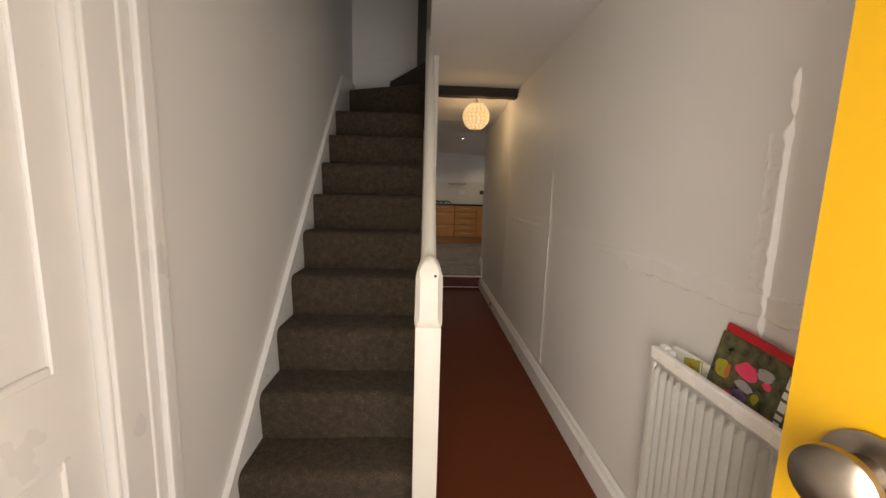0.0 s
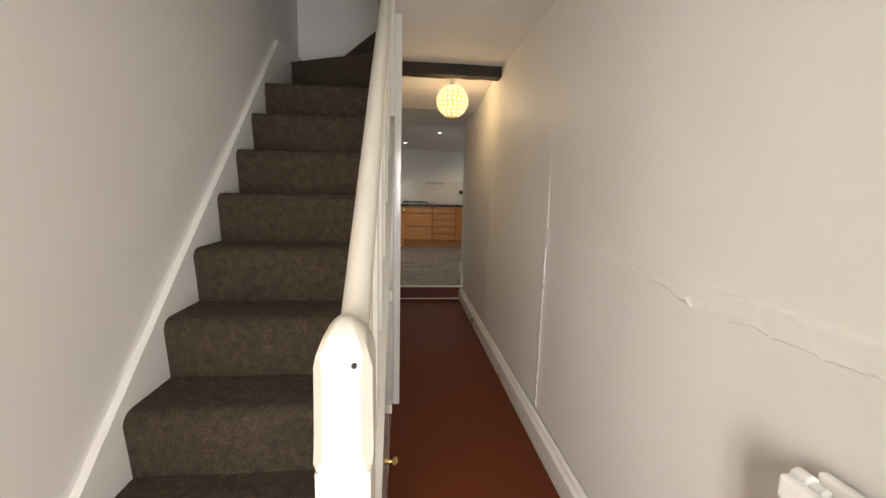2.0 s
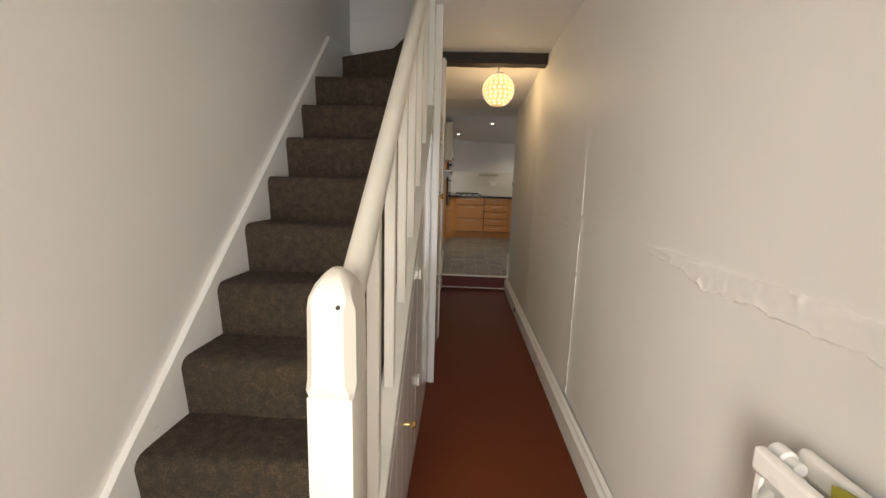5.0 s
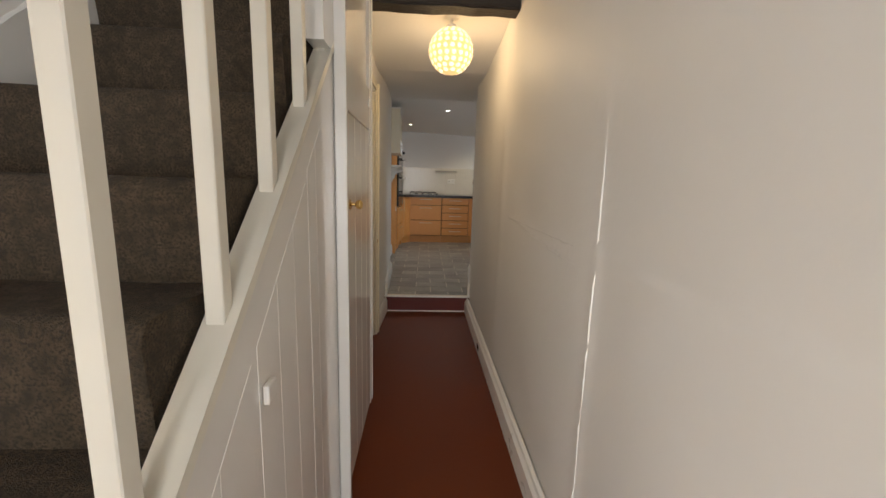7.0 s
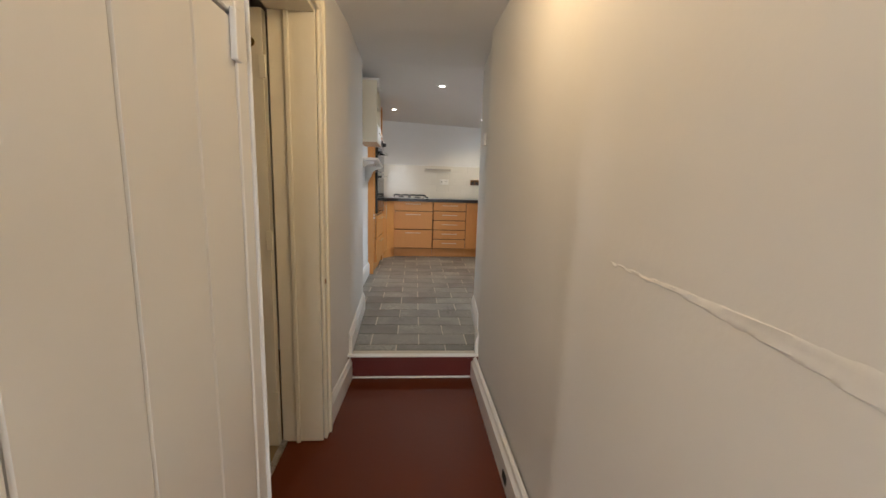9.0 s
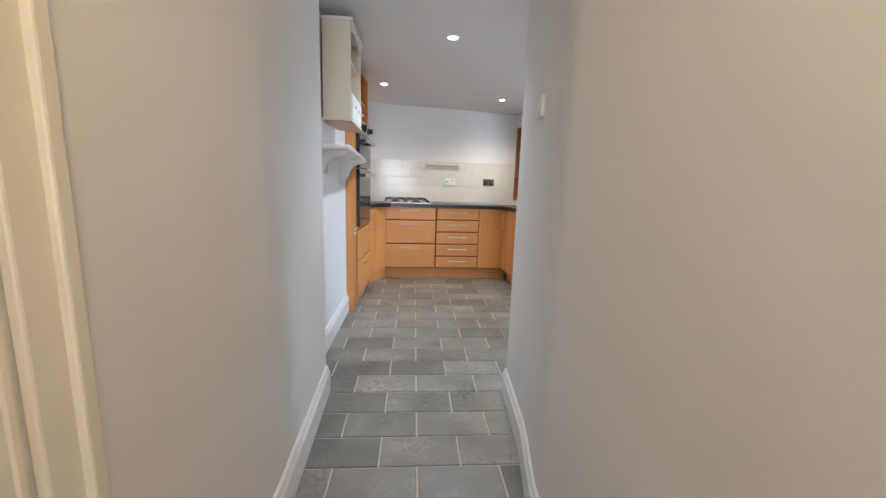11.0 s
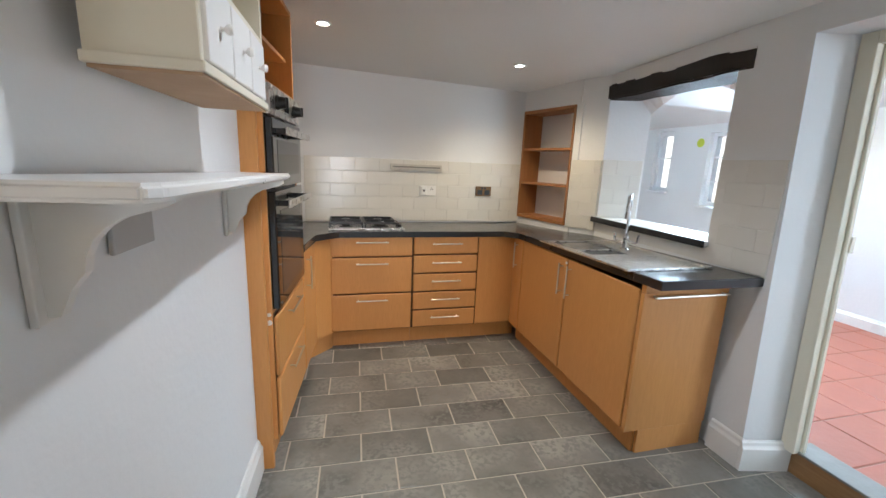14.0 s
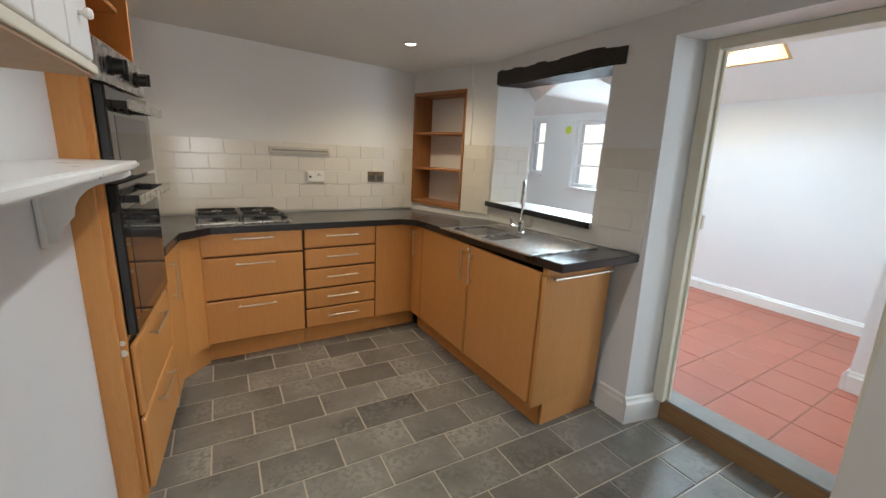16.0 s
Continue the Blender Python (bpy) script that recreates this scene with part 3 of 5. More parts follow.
# full-height boarding with a door
bm = box(0.10, 0.158, 3.56, 4.366, 1.66, 2.184)
box(0.10, 0.158, 3.56, 3.60, FLOOR, 1.66, bm=bm)
box(0.10, 0.156, 3.40, 3.56, 1.60, 2.184, bm=bm)
solid("wall_stair_boarding", bm, M_GLOSS, HALL, "glossy white painted boarding under the winders", "wall")
UNDER = HALL @ pose(0.005, 0, 0)
tall = thing("understairs_door", UNDER, "glossy white plank cupboard door with brass knob", "door")
planks = [3.655, 3.83, 4.0, 4.17, 4.315]
for a, b in zip(planks, planks[1:]):
    part("plank", box(0.142, 0.170, a + 0.0012, b - 0.0012, FLOOR + 0.02, 1.435, 0.003, seg=1), M_GLOSS, tall)
part("knob", lathe([(0.022, 0.170), (0.022, 0.173), (0.008, 0.177), (0.007, 0.190), (0.014, 0.196), (0.019, 0.204), (0.0185, 0.213), (0.010, 0.220), (0.002, 0.221)], "x", 24, centre=(0, 3.705, 1.08)), M_BRASS, tall, "round brass door knob", smooth=True)
part("hinge_block", box(0.170, 0.182, 4.295, 4.322, 1.36, 1.45, 0.003), M_GLOSS, tall, "painted-over hinge block")
high = thing("overhead_cupboard_door", UNDER, "small glossy white cupboard door above the tall one", "door")
part("door_board", box(0.142, 0.170, 3.655, 4.315, 1.442, 1.648, 0.003, seg=1), M_GLOSS, high)
part("catch", box(0.170, 0.180, 4.27, 4.30, 1.55, 1.60, 0.003), M_GLOSS, high)


def architrave(name, edges, m, label, mat):
    """edges: boxes; a moulded casing built up of a flat and a raised bead."""
    bm = bmesh.new()
    for b in edges:
        box(*b, bevel=0.004, bm=bm)
    return solid(name, bm, mat, m, label, "door casing")


architrave("trim_understairs", [(0.148, 0.190, 3.545, 3.574, FLOOR, 2.184), (0.145, 0.172, 3.575, 3.648, FLOOR, 2.184), (0.10, 0.172, 4.318, 4.366, FLOOR, 2.12), (0.10, 0.178, 4.367, 4.375, FLOOR, 2.12)],
           UNDER, "white painted casing of the understairs door", M_GLOSS)
# casing and lining of the side doorway
architrave("trim_side_doorway", [(0.076, 0.092, 5.402, 5.455, FLOOR, 1.90), (0.076, 0.104, 5.452, 5.478, FLOOR, 1.93), (0.077, 0.092, 4.50, 5.402, 1.872, 1.93)],
           HALL, "cream painted moulded casing of the side doorway", M_CREAM)
framed("door_lining", HALL, "cream painted door lining with stop bead", "door frame", M_CREAM,
       [("jamb", (-0.125, 0.075, 5.385, 5.40, FLOOR, 1.87)), ("head", (-0.125, 0.075, 4.515, 5.385, 1.855, 1.87)),
        ("jamb", (-0.125, 0.10, 4.50, 4.515, FLOOR, 1.855)), ("stop_bead", (-0.055, -0.035, 5.37, 5.385, FLOOR, 1.855))])
solid("latch_hole", lathe([(0.013, 0), (0.013, 0.003)], "x", 14, centre=(0.0925, 5.415, 0.665)), M_OAKSILL, HALL, "small worn latch hole in the casing", "latch", kind="")
part_bm = box(-0.13, -0.10, 4.515, 5.385, FLOOR, FLOOR + 0.012, 0.003)
solid("threshold_strip", part_bm, M_STEEL, HALL, "metal carpet threshold strip", "threshold")


def panel_door(name, m, width, height, panels, mat, label, thick=0.038):
    """Framed door in its own frame: x along the width, y through the thickness, z up."""
    d = thing(name, m, label, "door")
    part("leaf", box(0, width, 0.006, thick - 0.006, 0, height), mat, d)
    xs = sorted({0, width, *[p[0] for p in panels], *[p[1] for p in panels]})
    bm = bmesh.new()
    # stiles and rails: everything that is no panel
    zs = sorted({0, height, *[p[2] for p in panels], *[p[3] for p in panels]})
    for x0, x1 in zip(xs, xs[1:]):
        for z0, z1 in zip(zs, zs[1:]):
            cx, cz = (x0 + x1) / 2, (z0 + z1) / 2
            if not any(p[0] < cx < p[1] and p[2] < cz < p[3] for p in panels):
                box(x0, x1, 0, thick, z0, z1, bm=bm)
    bmesh.ops.remove_doubles(bm, verts=bm.verts[:], dist=0.0001)
    part("stiles_and_rails", bm, mat, d)
    for x0, x1, z0, z1 in panels:
        bm = bmesh.new()
        for y0, y1 in ((-0.004, 0.007), (thick - 0.007, thick + 0.004)):
            for b in ((x0, x0 + 0.018, z0, z1), (x1 - 0.018, x1, z0, z1), (x0 + 0.018, x1 - 0.018, z0, z0 + 0.018), (x0 + 0.018, x1 - 0.018, z1 - 0.018, z1)):
                box(b[0], b[1], y0, y1, b[2], b[3], 0.003, bm=bm, seg=1)
        part("panel_moulding", bm, mat, d)
    return d


side = panel_door("side_door", HALL @ pose(-0.128, 5.375, FLOOR + 0.012, 0, 0, 176), 0.74, 1.995,
                  [(0.09, 0.33, 0.17, 0.74), (0.41, 0.65, 0.17, 0.74), (0.09, 0.33, 1.0, 1.90), (0.41, 0.65, 1.0, 1.90)], M_CREAM, "cream panelled door standing open into the side room")
for z in (0.20, 0.98, 1.72):
    part("hinge", box(-0.012, 0.016, 0.034, 0.046, z, z + 0.09, 0.002, seg=1), M_CREAM, side, "painted-over butt hinge")
part("hook_plate", lathe([(0.02, 0), (0.02, 0.004)], "y", 16, centre=(0.05, 0.040, 1.86)), M_BRASS, side, "old brass hook plate")

front_room = panel_door("front_room_door", HALL @ pose(-0.600, 1.297, FLOOR + 0.01, 0, 0, -90), 0.79, 2.03,
                        [(0.075, 0.36, 0.20, 0.86), (0.44, 0.715, 0.20, 0.86), (0.075, 0.36, 1.03, 1.90), (0.44, 0.715, 1.03, 1.90)], M_TRIM, "white painted four panel door, closed")
architrave("trim_front_room_door", [(-0.60, -0.540, 1.300, 1.312, FLOOR, 1.90), (-0.552, -0.532, 1.312, 1.40, FLOOR, 1.97), (-0.552, -0.528, 1.40, 1.435, FLOOR, 1.98), (-0.552, -0.516, 1.438, 1.462, FLOOR, 2.0), (-0.552, -0.522, 1.465, 1.49, FLOOR, 2.0),
                                    (-0.552, -0.532, 0.42, 0.498, FLOOR, 1.97), (-0.552, -0.53, 0.498, 1.312, 1.905, 2.0)],
           HALL, "white moulded casing of the front room door", M_TRIM)

# open front door
fd = panel_door("front_door", HALL @ pose(0.815, 0.17, FLOOR + 0.015, 0, 0, 107), 0.80, 2.02,
                [(0.10, 0.36, 0.20, 0.80), (0.44, 0.70, 0.20, 0.80)], M_YELLOW, "bright yellow gloss front door standing open", 0.044)
KN = [(0.040, 0), (0.040, 0.006), (0.018, 0.010), (0.014, 0.035), (0.026, 0.044), (0.036, 0.056), (0.036, 0.066), (0.026, 0.075), (0.004, 0.078)]
part("knob", lathe(KN, "y", 28, centre=(0.722, 0.045, 1.105)), M_TARNISH, fd, "tarnished metal door knob", smooth=True)
framed("front_door_frame", HALL, "white painted front door frame", "door frame", M_TRIM,
       [("jamb", (-0.09, -0.055, -0.16, 0.0, FLOOR, 1.92)), ("jamb", (0.795, 0.83, -0.16, 0.0, FLOOR, 1.92)), ("head", (-0.055, 0.795, -0.16, 0.0, 1.885, 1.92))])

# ---- hall things ----
bm = box(0.152, 0.975, 4.385, 4.515, 2.105, 2.34)
bmesh.ops.subdivide_edges(bm, edges=[e for e in bm.edges if abs(e.verts[0].co.x - e.verts[1].co.x) > 0.5], cuts=24)
for v in bm.verts:
    v.co += Vector((0, 0.008 * noise.noise(v.co * 9), 0.008 * noise.noise(v.co * 7 + Vector((3, 0, 0)))))
bmesh.ops.bevel(bm, geom=[e for e in bm.edges if abs(e.verts[0].co.x - e.verts[1].co.x) > 0.01], offset=0.008, segments=2, affect="EDGES")
solid("ceiling_beam", bm, M_BEAM, HALL, "rough black stained timber beam across the hall ceiling", "beam", kind="")

globe = thing("globe_lamp", HALL @ pose(0.624, 4.70, 1.972), "lit warm globe pendant lamp of cut glass", "lamp")
prof = [(0.045, 0.126)] + [(0.136 * math.sin(radians(a)), 0.134 * math.cos(radians(a))) for a in range(25, 160, 9)] + [(0.046, -0.126)]
part("shade", lathe(prof, "z", 32), M_GLOBE, globe, smooth=True).visible_shadow = False
bm = bmesh.new()
for ring in range(-4, 5):
    a = radians(90 - ring * 15.5)
    n = max(6, round(20 * math.sin(a)))
    for i in range(n):
        b = 2 * math.pi * (i + 0.5 * (ring % 2)) / n
        q = Vector((math.sin(a) * math.cos(b), math.sin(a) * math.sin(b), math.cos(a)))
        o = bmesh.ops.create_icosphere(bm, subdivisions=1, radius=0.0165)["verts"]
        for v in o:
            v.co = q * 0.1335 + v.co - q * v.co.dot(q) * 0.75
ob = part("lens_pattern", bm, M_GLOBEBAND, globe, smooth=True)
ob.visible_shadow = False
part("gallery", lathe([(0.045, 0.198), (0.045, 0.188), (0.010, 0.182), (0.008, 0.150), (0.030, 0.148), (0.044, 0.128), (0.044, 0.118)], "z", 24), M_WHITEPL, globe, "white ceiling rose and lamp holder", smooth=True)

# radiator: two corrugated panels with a grille gap and a valve
rad = thing("radiator", HALL @ pose(0, 0, 0), "white enamelled double panel radiator on the wall", "radiator")


def corrugated(u):
    bm = bmesh.new()
    z0, z1, v0, v1 = 0.15, 0.715, 0.78, 1.70
    n = int((v1 - v0) / 0.034)
    rows = []
    for i in range(n * 6 + 1):
        v = v0 + (v1 - v0) * i / (n * 6)
        ph = (i % 6) / 6
        d = 0.012 * (smoothstep(0.0, 0.25, ph) - smoothstep(0.55, 0.8, ph))
        rows.append([bm.verts.new((u - f * d, v, z)) for z, f in ((z0, 0), (z0 + 0.035, 0), (z0 + 0.05, 1), (z1 - 0.05, 1), (z1 - 0.035, 0), (z1, 0))])
    for a, b in zip(rows, rows[1:]):
        for j in range(5):
            bm.faces.new((a[j], a[j + 1], b[j + 1], b[j]))
    bmesh.ops.solidify(bm, geom=bm.faces[:], thickness=-0.012)
    return bm


part("front_panel", corrugated(0.872), M_RAD, rad, smooth=True)
part("rear_panel", corrugated(0.948), M_RAD, rad, smooth=True)
part("top_rail", box(0.856, 0.878, 0.775, 1.705, 0.70, 0.742, 0.006), M_RAD, rad)
part("rear_rail", box(0.930, 0.950, 0.775, 1.705, 0.70, 0.742, 0.006), M_RAD, rad)
part("side_cover", box(0.866, 0.945, 1.690, 1.704, 0.17, 0.69, 0.003), M_RAD, rad)
part("valve", lathe([(0.012, 0), (0.012, 0.02), (0.017, 0.024), (0.017, 0.05), (0.008, 0.056)], "y", 16, centre=(0.905, 1.665, 0.725)), M_WHITEPL, rad, "white bleed valve", smooth=True)
part("bracket", box(0.945, 0.972, 0.95, 0.99, 0.3, 0.68), M_RAD, rad)
part("bracket", box(0.945, 0.972, 1.50, 1.54, 0.3, 0.68), M_RAD, rad)
part("pipe", tube([(0.91, 1.72, 0.19), (0.91, 1.745, 0.19), (0.91, 1.745, FLOOR)], 0.008), M_WHITEPL, rad)


# magazines wedged between radiator and wall: covers are plain colour fields
def flat(name, col):
    return material(name, col, 0.3, [min(1, c * 1.15) for c in col], 25, 0.5)


MC = {"red": flat("red_print", (0.52, 0.02, 0.03)), "dark": flat("dark_green_print", (0.03, 0.045, 0.025)), "pink": flat("pink_print", (0.75, 0.06, 0.14)),
      "lime": flat("lime_print", (0.32, 0.30, 0.03)), "white": flat("paper_white", (0.74, 0.73, 0.70)), "purple": flat("purple_print", (0.13, 0.08, 0.16)),
      "blue": flat("blue_print", (0.06, 0.22, 0.45)), "orange": flat("orange_print", (0.45, 0.12, 0.03)), "grey": flat("grey_print", (0.36, 0.33, 0.33)),
      "pattern": material("leafy_cover_print", (0.02, 0.03, 0.015), 0.3, (0.17, 0.15, 0.07), 38, 0.35)}


def magazine(m, w, h, cover, label, fields):
    """Local x along the width, z up, front towards -y."""
    g = thing("magazine", m, label, "magazine", "magazines behind the radiator")
    part("pages", box(0.002, w - 0.002, 0.0012, 0.0065, 0.002, h - 0.002), MC["white"], g)
    part("cover", box(0, w, -0.0004, 0.001, 0, h), MC[cover], g)
    part("back_cover", box(0, w, 0.0066, 0.0078, 0, h), MC[cover], g)
    for i, (kind, x0, x1, z0, z1, c) in enumerate(fields):
        bm = bmesh.new()
        if kind == "blob":
            n = 14
            vs = [((x0 + x1) / 2 + (x1 - x0) / 2 * math.cos(2 * math.pi * k / n) * (0.8 + 0.35 * noise.noise(Vector((k, i, 0.3)))),
                   (z0 + z1) / 2 + (z1 - z0) / 2 * math.sin(2 * math.pi * k / n) * (0.8 + 0.35 * noise.noise(Vector((k, i, 7.3))))) for k in range(n)]
            bm = extrude_profile(vs, "y", -0.0014 - 0.0003 * (i % 4), -0.0003)
        else:
            box(x0, x1, -0.0014 - 0.0003 * (i % 4), -0.0003, z0, z1, bm=bm)
        part("print_field", bm, MC[c], g)


magazine(HALL @ pose(0.918, 1.535, 0.606, -6, 5, -90), 0.30, 0.285, "red", "red glossy magazine wedged upright behind the radiator",
         [("bar", 0.12, 0.30, 0.22, 0.265, "orange"), ("bar", 0.20, 0.295, 0.09, 0.12, "blue"), ("bar", 0.23, 0.245, 0.125, 0.16, "white"), ("bar", 0.255, 0.262, 0.125, 0.16, "white"), ("bar", 0.21, 0.25, 0.06, 0.08, "white")])
magazine(HALL @ pose(0.893, 1.53, 0.585, -9, 4, -90), 0.25, 0.285, "pattern", "dark floral magazine with pink flower cover tucked behind the radiator",
         [("blob", 0.00, 0.07, 0.16, 0.22, "lime"), ("blob", 0.045, 0.065, 0.165, 0.215, "orange"), ("blob", 0.07, 0.15, 0.19, 0.245, "pink"), ("blob", 0.13, 0.185, 0.215, 0.255, "grey"), ("blob", 0.155, 0.185, 0.20, 0.225, "pink"),
          ("blob", 0.08, 0.15, 0.165, 0.195, "grey"), ("blob", 0.08, 0.14, 0.13, 0.17, "purple"), ("blob", 0.06, 0.10, 0.12, 0.15, "pink"), ("blob", 0.14, 0.165, 0.15, 0.185, "lime"),
          ("bar", 0.212, 0.217, 0.235, 0.265, "white"), ("bar", 0.217, 0.232, 0.235, 0.240, "white"), ("bar", 0.212, 0.228, 0.212, 0.228, "white"), ("bar", 0.212, 0.230, 0.180, 0.204, "white"), ("bar", 0.212, 0.230, 0.160, 0.172, "white"), ("bar", 0.214, 0.228, 0.138, 0.154, "white")])
magazine(HALL @ pose(0.884, 1.575, 0.545, -9, -14, -90), 0.07, 0.20, "lime", "olive green leaflet tucked behind the radiator", [("bar", 0.03, 0.045, 0.12, 0.18, "orange")])

sw = thing("light_switch", pose(1.2595, 6.555, 1.488, 0, 0, -6.5), "white plastic light switch on the passage wall", "switch")
part("plate", box(-0.012, 0.012, -0.043, 0.043, -0.043, 0.043, 0.003), M_WHITEPL, sw)
part("rocker", box(-0.016, -0.010, -0.008, 0.008, -0.014, 0.014, 0.002, seg=1), M_WHITEPL, sw)
vent = thing("floor_vent", HALL @ pose(0.930, 5.03, -0.11), "small dark slot vent in the skirting", "vent")
part("slot", box(-0.006, 0.010, -0.03, 0.03, -0.02, 0.02, 0.002, seg=1), M_DARK, vent)

# raised beads of filler and paint on the right wall
def bead(name, v, z0, z1, w, d, label, seed):
    bm = bmesh.new()
    n = 60
    rows = []
    for i in range(n + 1):
        z = z0 + (z1 - z0) * i / n
        o = 0.006 * noise.noise(Vector((z * 6, seed, 0)))
        k = (0.75 + 0.6 * noise.noise(Vector((z * 25, seed, 4)))) * (smoothstep(0, 4, i) * smoothstep(n, n - 4, i) * 0.8 + 0.2)
        rows.append([bm.verts.new((0.982 - d * k * h, v + o + w * k * x, z)) for x, h in ((-1, -0.6), (-0.7, 0.5), (-0.2, 0.95), (0.25, 1.0), (0.75, 0.5), (1, -0.6))])
    for a, b in zip(rows, rows[1:]):
        for j in range(5):
            bm.faces.new((a[j], a[j + 1], b[j + 1], b[j]))
    solid(name, bm, M_TRIM, HALL, label, "plaster bead", smooth=True)


bead("trim_bead", 3.196, -0.06, 0.955, 0.006, 0.011, "white raised vertical bead on the plaster wall", 1)
bead("trim_bead", 3.206, 0.985, 1.70, 0.005, 0.0045, "soft upper ridge of the vertical bead", 4)
bead("trim_cable_cover", 1.438, 0.86, 1.55, 0.009, 0.026, "rough white filled cable chase down the wall", 2)

# ---- the kitchen's shell ----
K = Matrix.Identity(4)
# step up from the hall
solid("step_riser", box(0.09, 0.99, 6.045, 6.10, FLOOR, -0.012), M_REDSTEP, HALL, "dark red painted step riser", "step")
solid("step_nosing", box(0.09, 0.975, 6.025, 6.062, -0.010, 0.003, 0.003), M_WHITEPL, HALL, "white metal step nosing strip", "step")
solid("step_foot_strip", box(0.10, 0.96, 6.034, 6.046, FLOOR, FLOOR + 0.012, 0.003), M_WHITEPL, HALL, "white strip at the foot of the step", "step")
floor_k = solid("floor_kitchen", prism([(0.10, 6.07), (1.40, 6.04), (1.40, 6.6), (2.76, 6.6), (2.76, 10.2), (0.05, 10.2)], -0.09, -0.004), M_GROUT, K,
                "grey stone-effect vinyl tiled kitchen floor", "floor")


def wall(name, pts, z0, z1, label, mat=None, top=None):
    return solid(name, prism(pts, z0, z1, top=top), mat or M_WALLK, K, label, "wall")


def over(x, y):
    return kitchen_ceiling_z(x, y) + 0.03


LW = [(0.168, 7.05), (0.238, 8.42)]
wall("wall_kitchen_left", [LW[0], LW[1], (-0.3, 8.42), (-0.3, 7.05)], 0, 2.2, "smooth white emulsioned kitchen wall", top=over)
wall("wall_alcove", [(-0.42, 8.42), (-0.30, 8.42), (-0.20, 10.2), (-0.42, 10.2)], 0, 2.2, "white wall behind the oven housing", top=over)
wall("wall_kitchen_back", [(-0.4, 10.136), (2.226, 10.136), (2.226, 10.28), (-0.4, 10.28)], 0, 2.2, "white emulsioned kitchen back wall", top=over)
wall("wall_kitchen_south", [(1.465, 6.85), (2.48, 6.85), (2.48, 6.965), (1.465, 6.965)], 0, 2.2, "white wall beside the passage", top=over)
bm = prism([(0.16, 7.065), (1.25, 6.98), (1.45, 6.60), (2.9, 6.6), (2.9, 10.3), (-0.4, 10.3), (-0.4, 7.065)], 2.2, 2.3)
for v in bm.verts:
    v.co.z = kitchen_ceiling_z(v.co.x, v.co.y) + (0.12 if v.co.z > 2.25 else 0)
solid("ceiling_kitchen", bm, M_CEIL, K, "white plaster kitchen ceiling", "ceiling")

# hatch wall: x 2.484, hatch y 8.35..9.31 z 1.03..1.905
HY0, HY1, HZ0, HZ1 = 8.35, 9.31, 1.03, 1.90
WX0, WX1 = 2.484, 2.76
bm = prism([(WX0, 7.965), (WX1, 7.90), (WX1, HY0), (WX0, HY0)], 0, 0, top=over)
for v in bm.verts:
    if v.co.y < 8 and v.co.z > 1:
        v.co.y += 0.075
prism([(WX0, HY0), (WX1, HY0 + 0.12), (WX1, HY1 - 0.10), (WX0, HY1)], 0, HZ0, bm=bm)
prism([(WX0, HY1), (WX1, HY1 - 0.10), (WX1, 9.6), (2.385, 9.52), (2.43, 9.42)], 0, 0, bm=bm, top=over)
# segmental arch over the hatch on the far side, level head on the near side
ys = [HY0 + (HY1 - HY0) * i / 14 for i in range(15)]
arch = [HZ1 - 0.10 + 0.13 * math.sin(math.pi * i / 14) for i in range(15)]
for i in range(14):
    a, b = ys[i], ys[i + 1]
    fa, fb = HY0 + 0.12 + (HY1 - HY0 - 0.22) * i / 14, HY0 + 0.12 + (HY1 - HY0 - 0.22) * (i + 1) / 14
    lo = [bm.verts.new(p) for p in ((WX0, a, HZ1), (WX0 + 0.20, a + (fa - a) * 0.72, HZ1), (WX1, fa, arch[i]), (WX1, fb, arch[i + 1]), (WX0 + 0.20, b + (fb - b) * 0.72, HZ1), (WX0, b, HZ1))]
    hi = [bm.verts.new((v.co.x, v.co.y, over(v.co.x, v.co.y))) for v in lo]
    bm.faces.new(lo[:2] + lo[4:])
    bm.faces.new((lo[1], lo[2], lo[3], lo[4]))
    bm.faces.new(hi)
    for j in range(6):
        bm.faces.new((lo[j], lo[(j + 1) % 6], hi[(j + 1) % 6], hi[j]))
bmesh.ops.remove_doubles(bm, verts=bm.verts[:], dist=0.0004)
solid("wall_hatch", bm, M_WALLK, K, "thick white wall with a hatch to the sunroom", "wall")
# bookcase wall
S0, S1 = Vector((2.375, 9.535, 0)), Vector((2.222, 10.136, 0))
sd = (S1 - S0).normalized()
sn = Vector((sd.y, -sd.x, 0))
sn = sn if sn.x > 0 else -sn
SHELF = Matrix((( sd.x, sn.x, 0, S0.x), (sd.y, sn.y, 0, S0.y), (0, 0, 1, 0), (0, 0, 0, 1)))
SL = (S1 - S0).length
bm = box(-0.03, SL + 0.06, 0.0, 0.30, 1.885, 2.15)
box(-0.03, SL + 0.06, 0.0, 0.30, 0, 0.945, bm=bm)
box(-0.03, SL + 0.1, 0.22, 0.30, 0.945, 1.885, bm=bm)
box(-0.05, 0.012, 0.0, 0.30, 0.945, 1.885, bm=bm)
solid("wall_bookcase", bm, M_WALLK, SHELF, "white wall round the built-in shelves", "wall")
case = thing("built_in_shelves", SHELF, "open beech veneered built-in shelves, empty", "shelves")
part("side_panel", box(0.014, 0.030, -0.012, 0.20, 0.948, 1.882, 0.002, seg=1), M_BEECHSHADE, case)
part("side_panel", box(SL - 0.024, SL - 0.008, -0.012, 0.20, 0.948, 1.882, 0.002, seg=1), M_BEECHSHADE, case)
part("top_panel", box(0.030, SL - 0.024, -0.012, 0.20, 1.855, 1.882, 0.002, seg=1), M_BEECHSHADE, case)
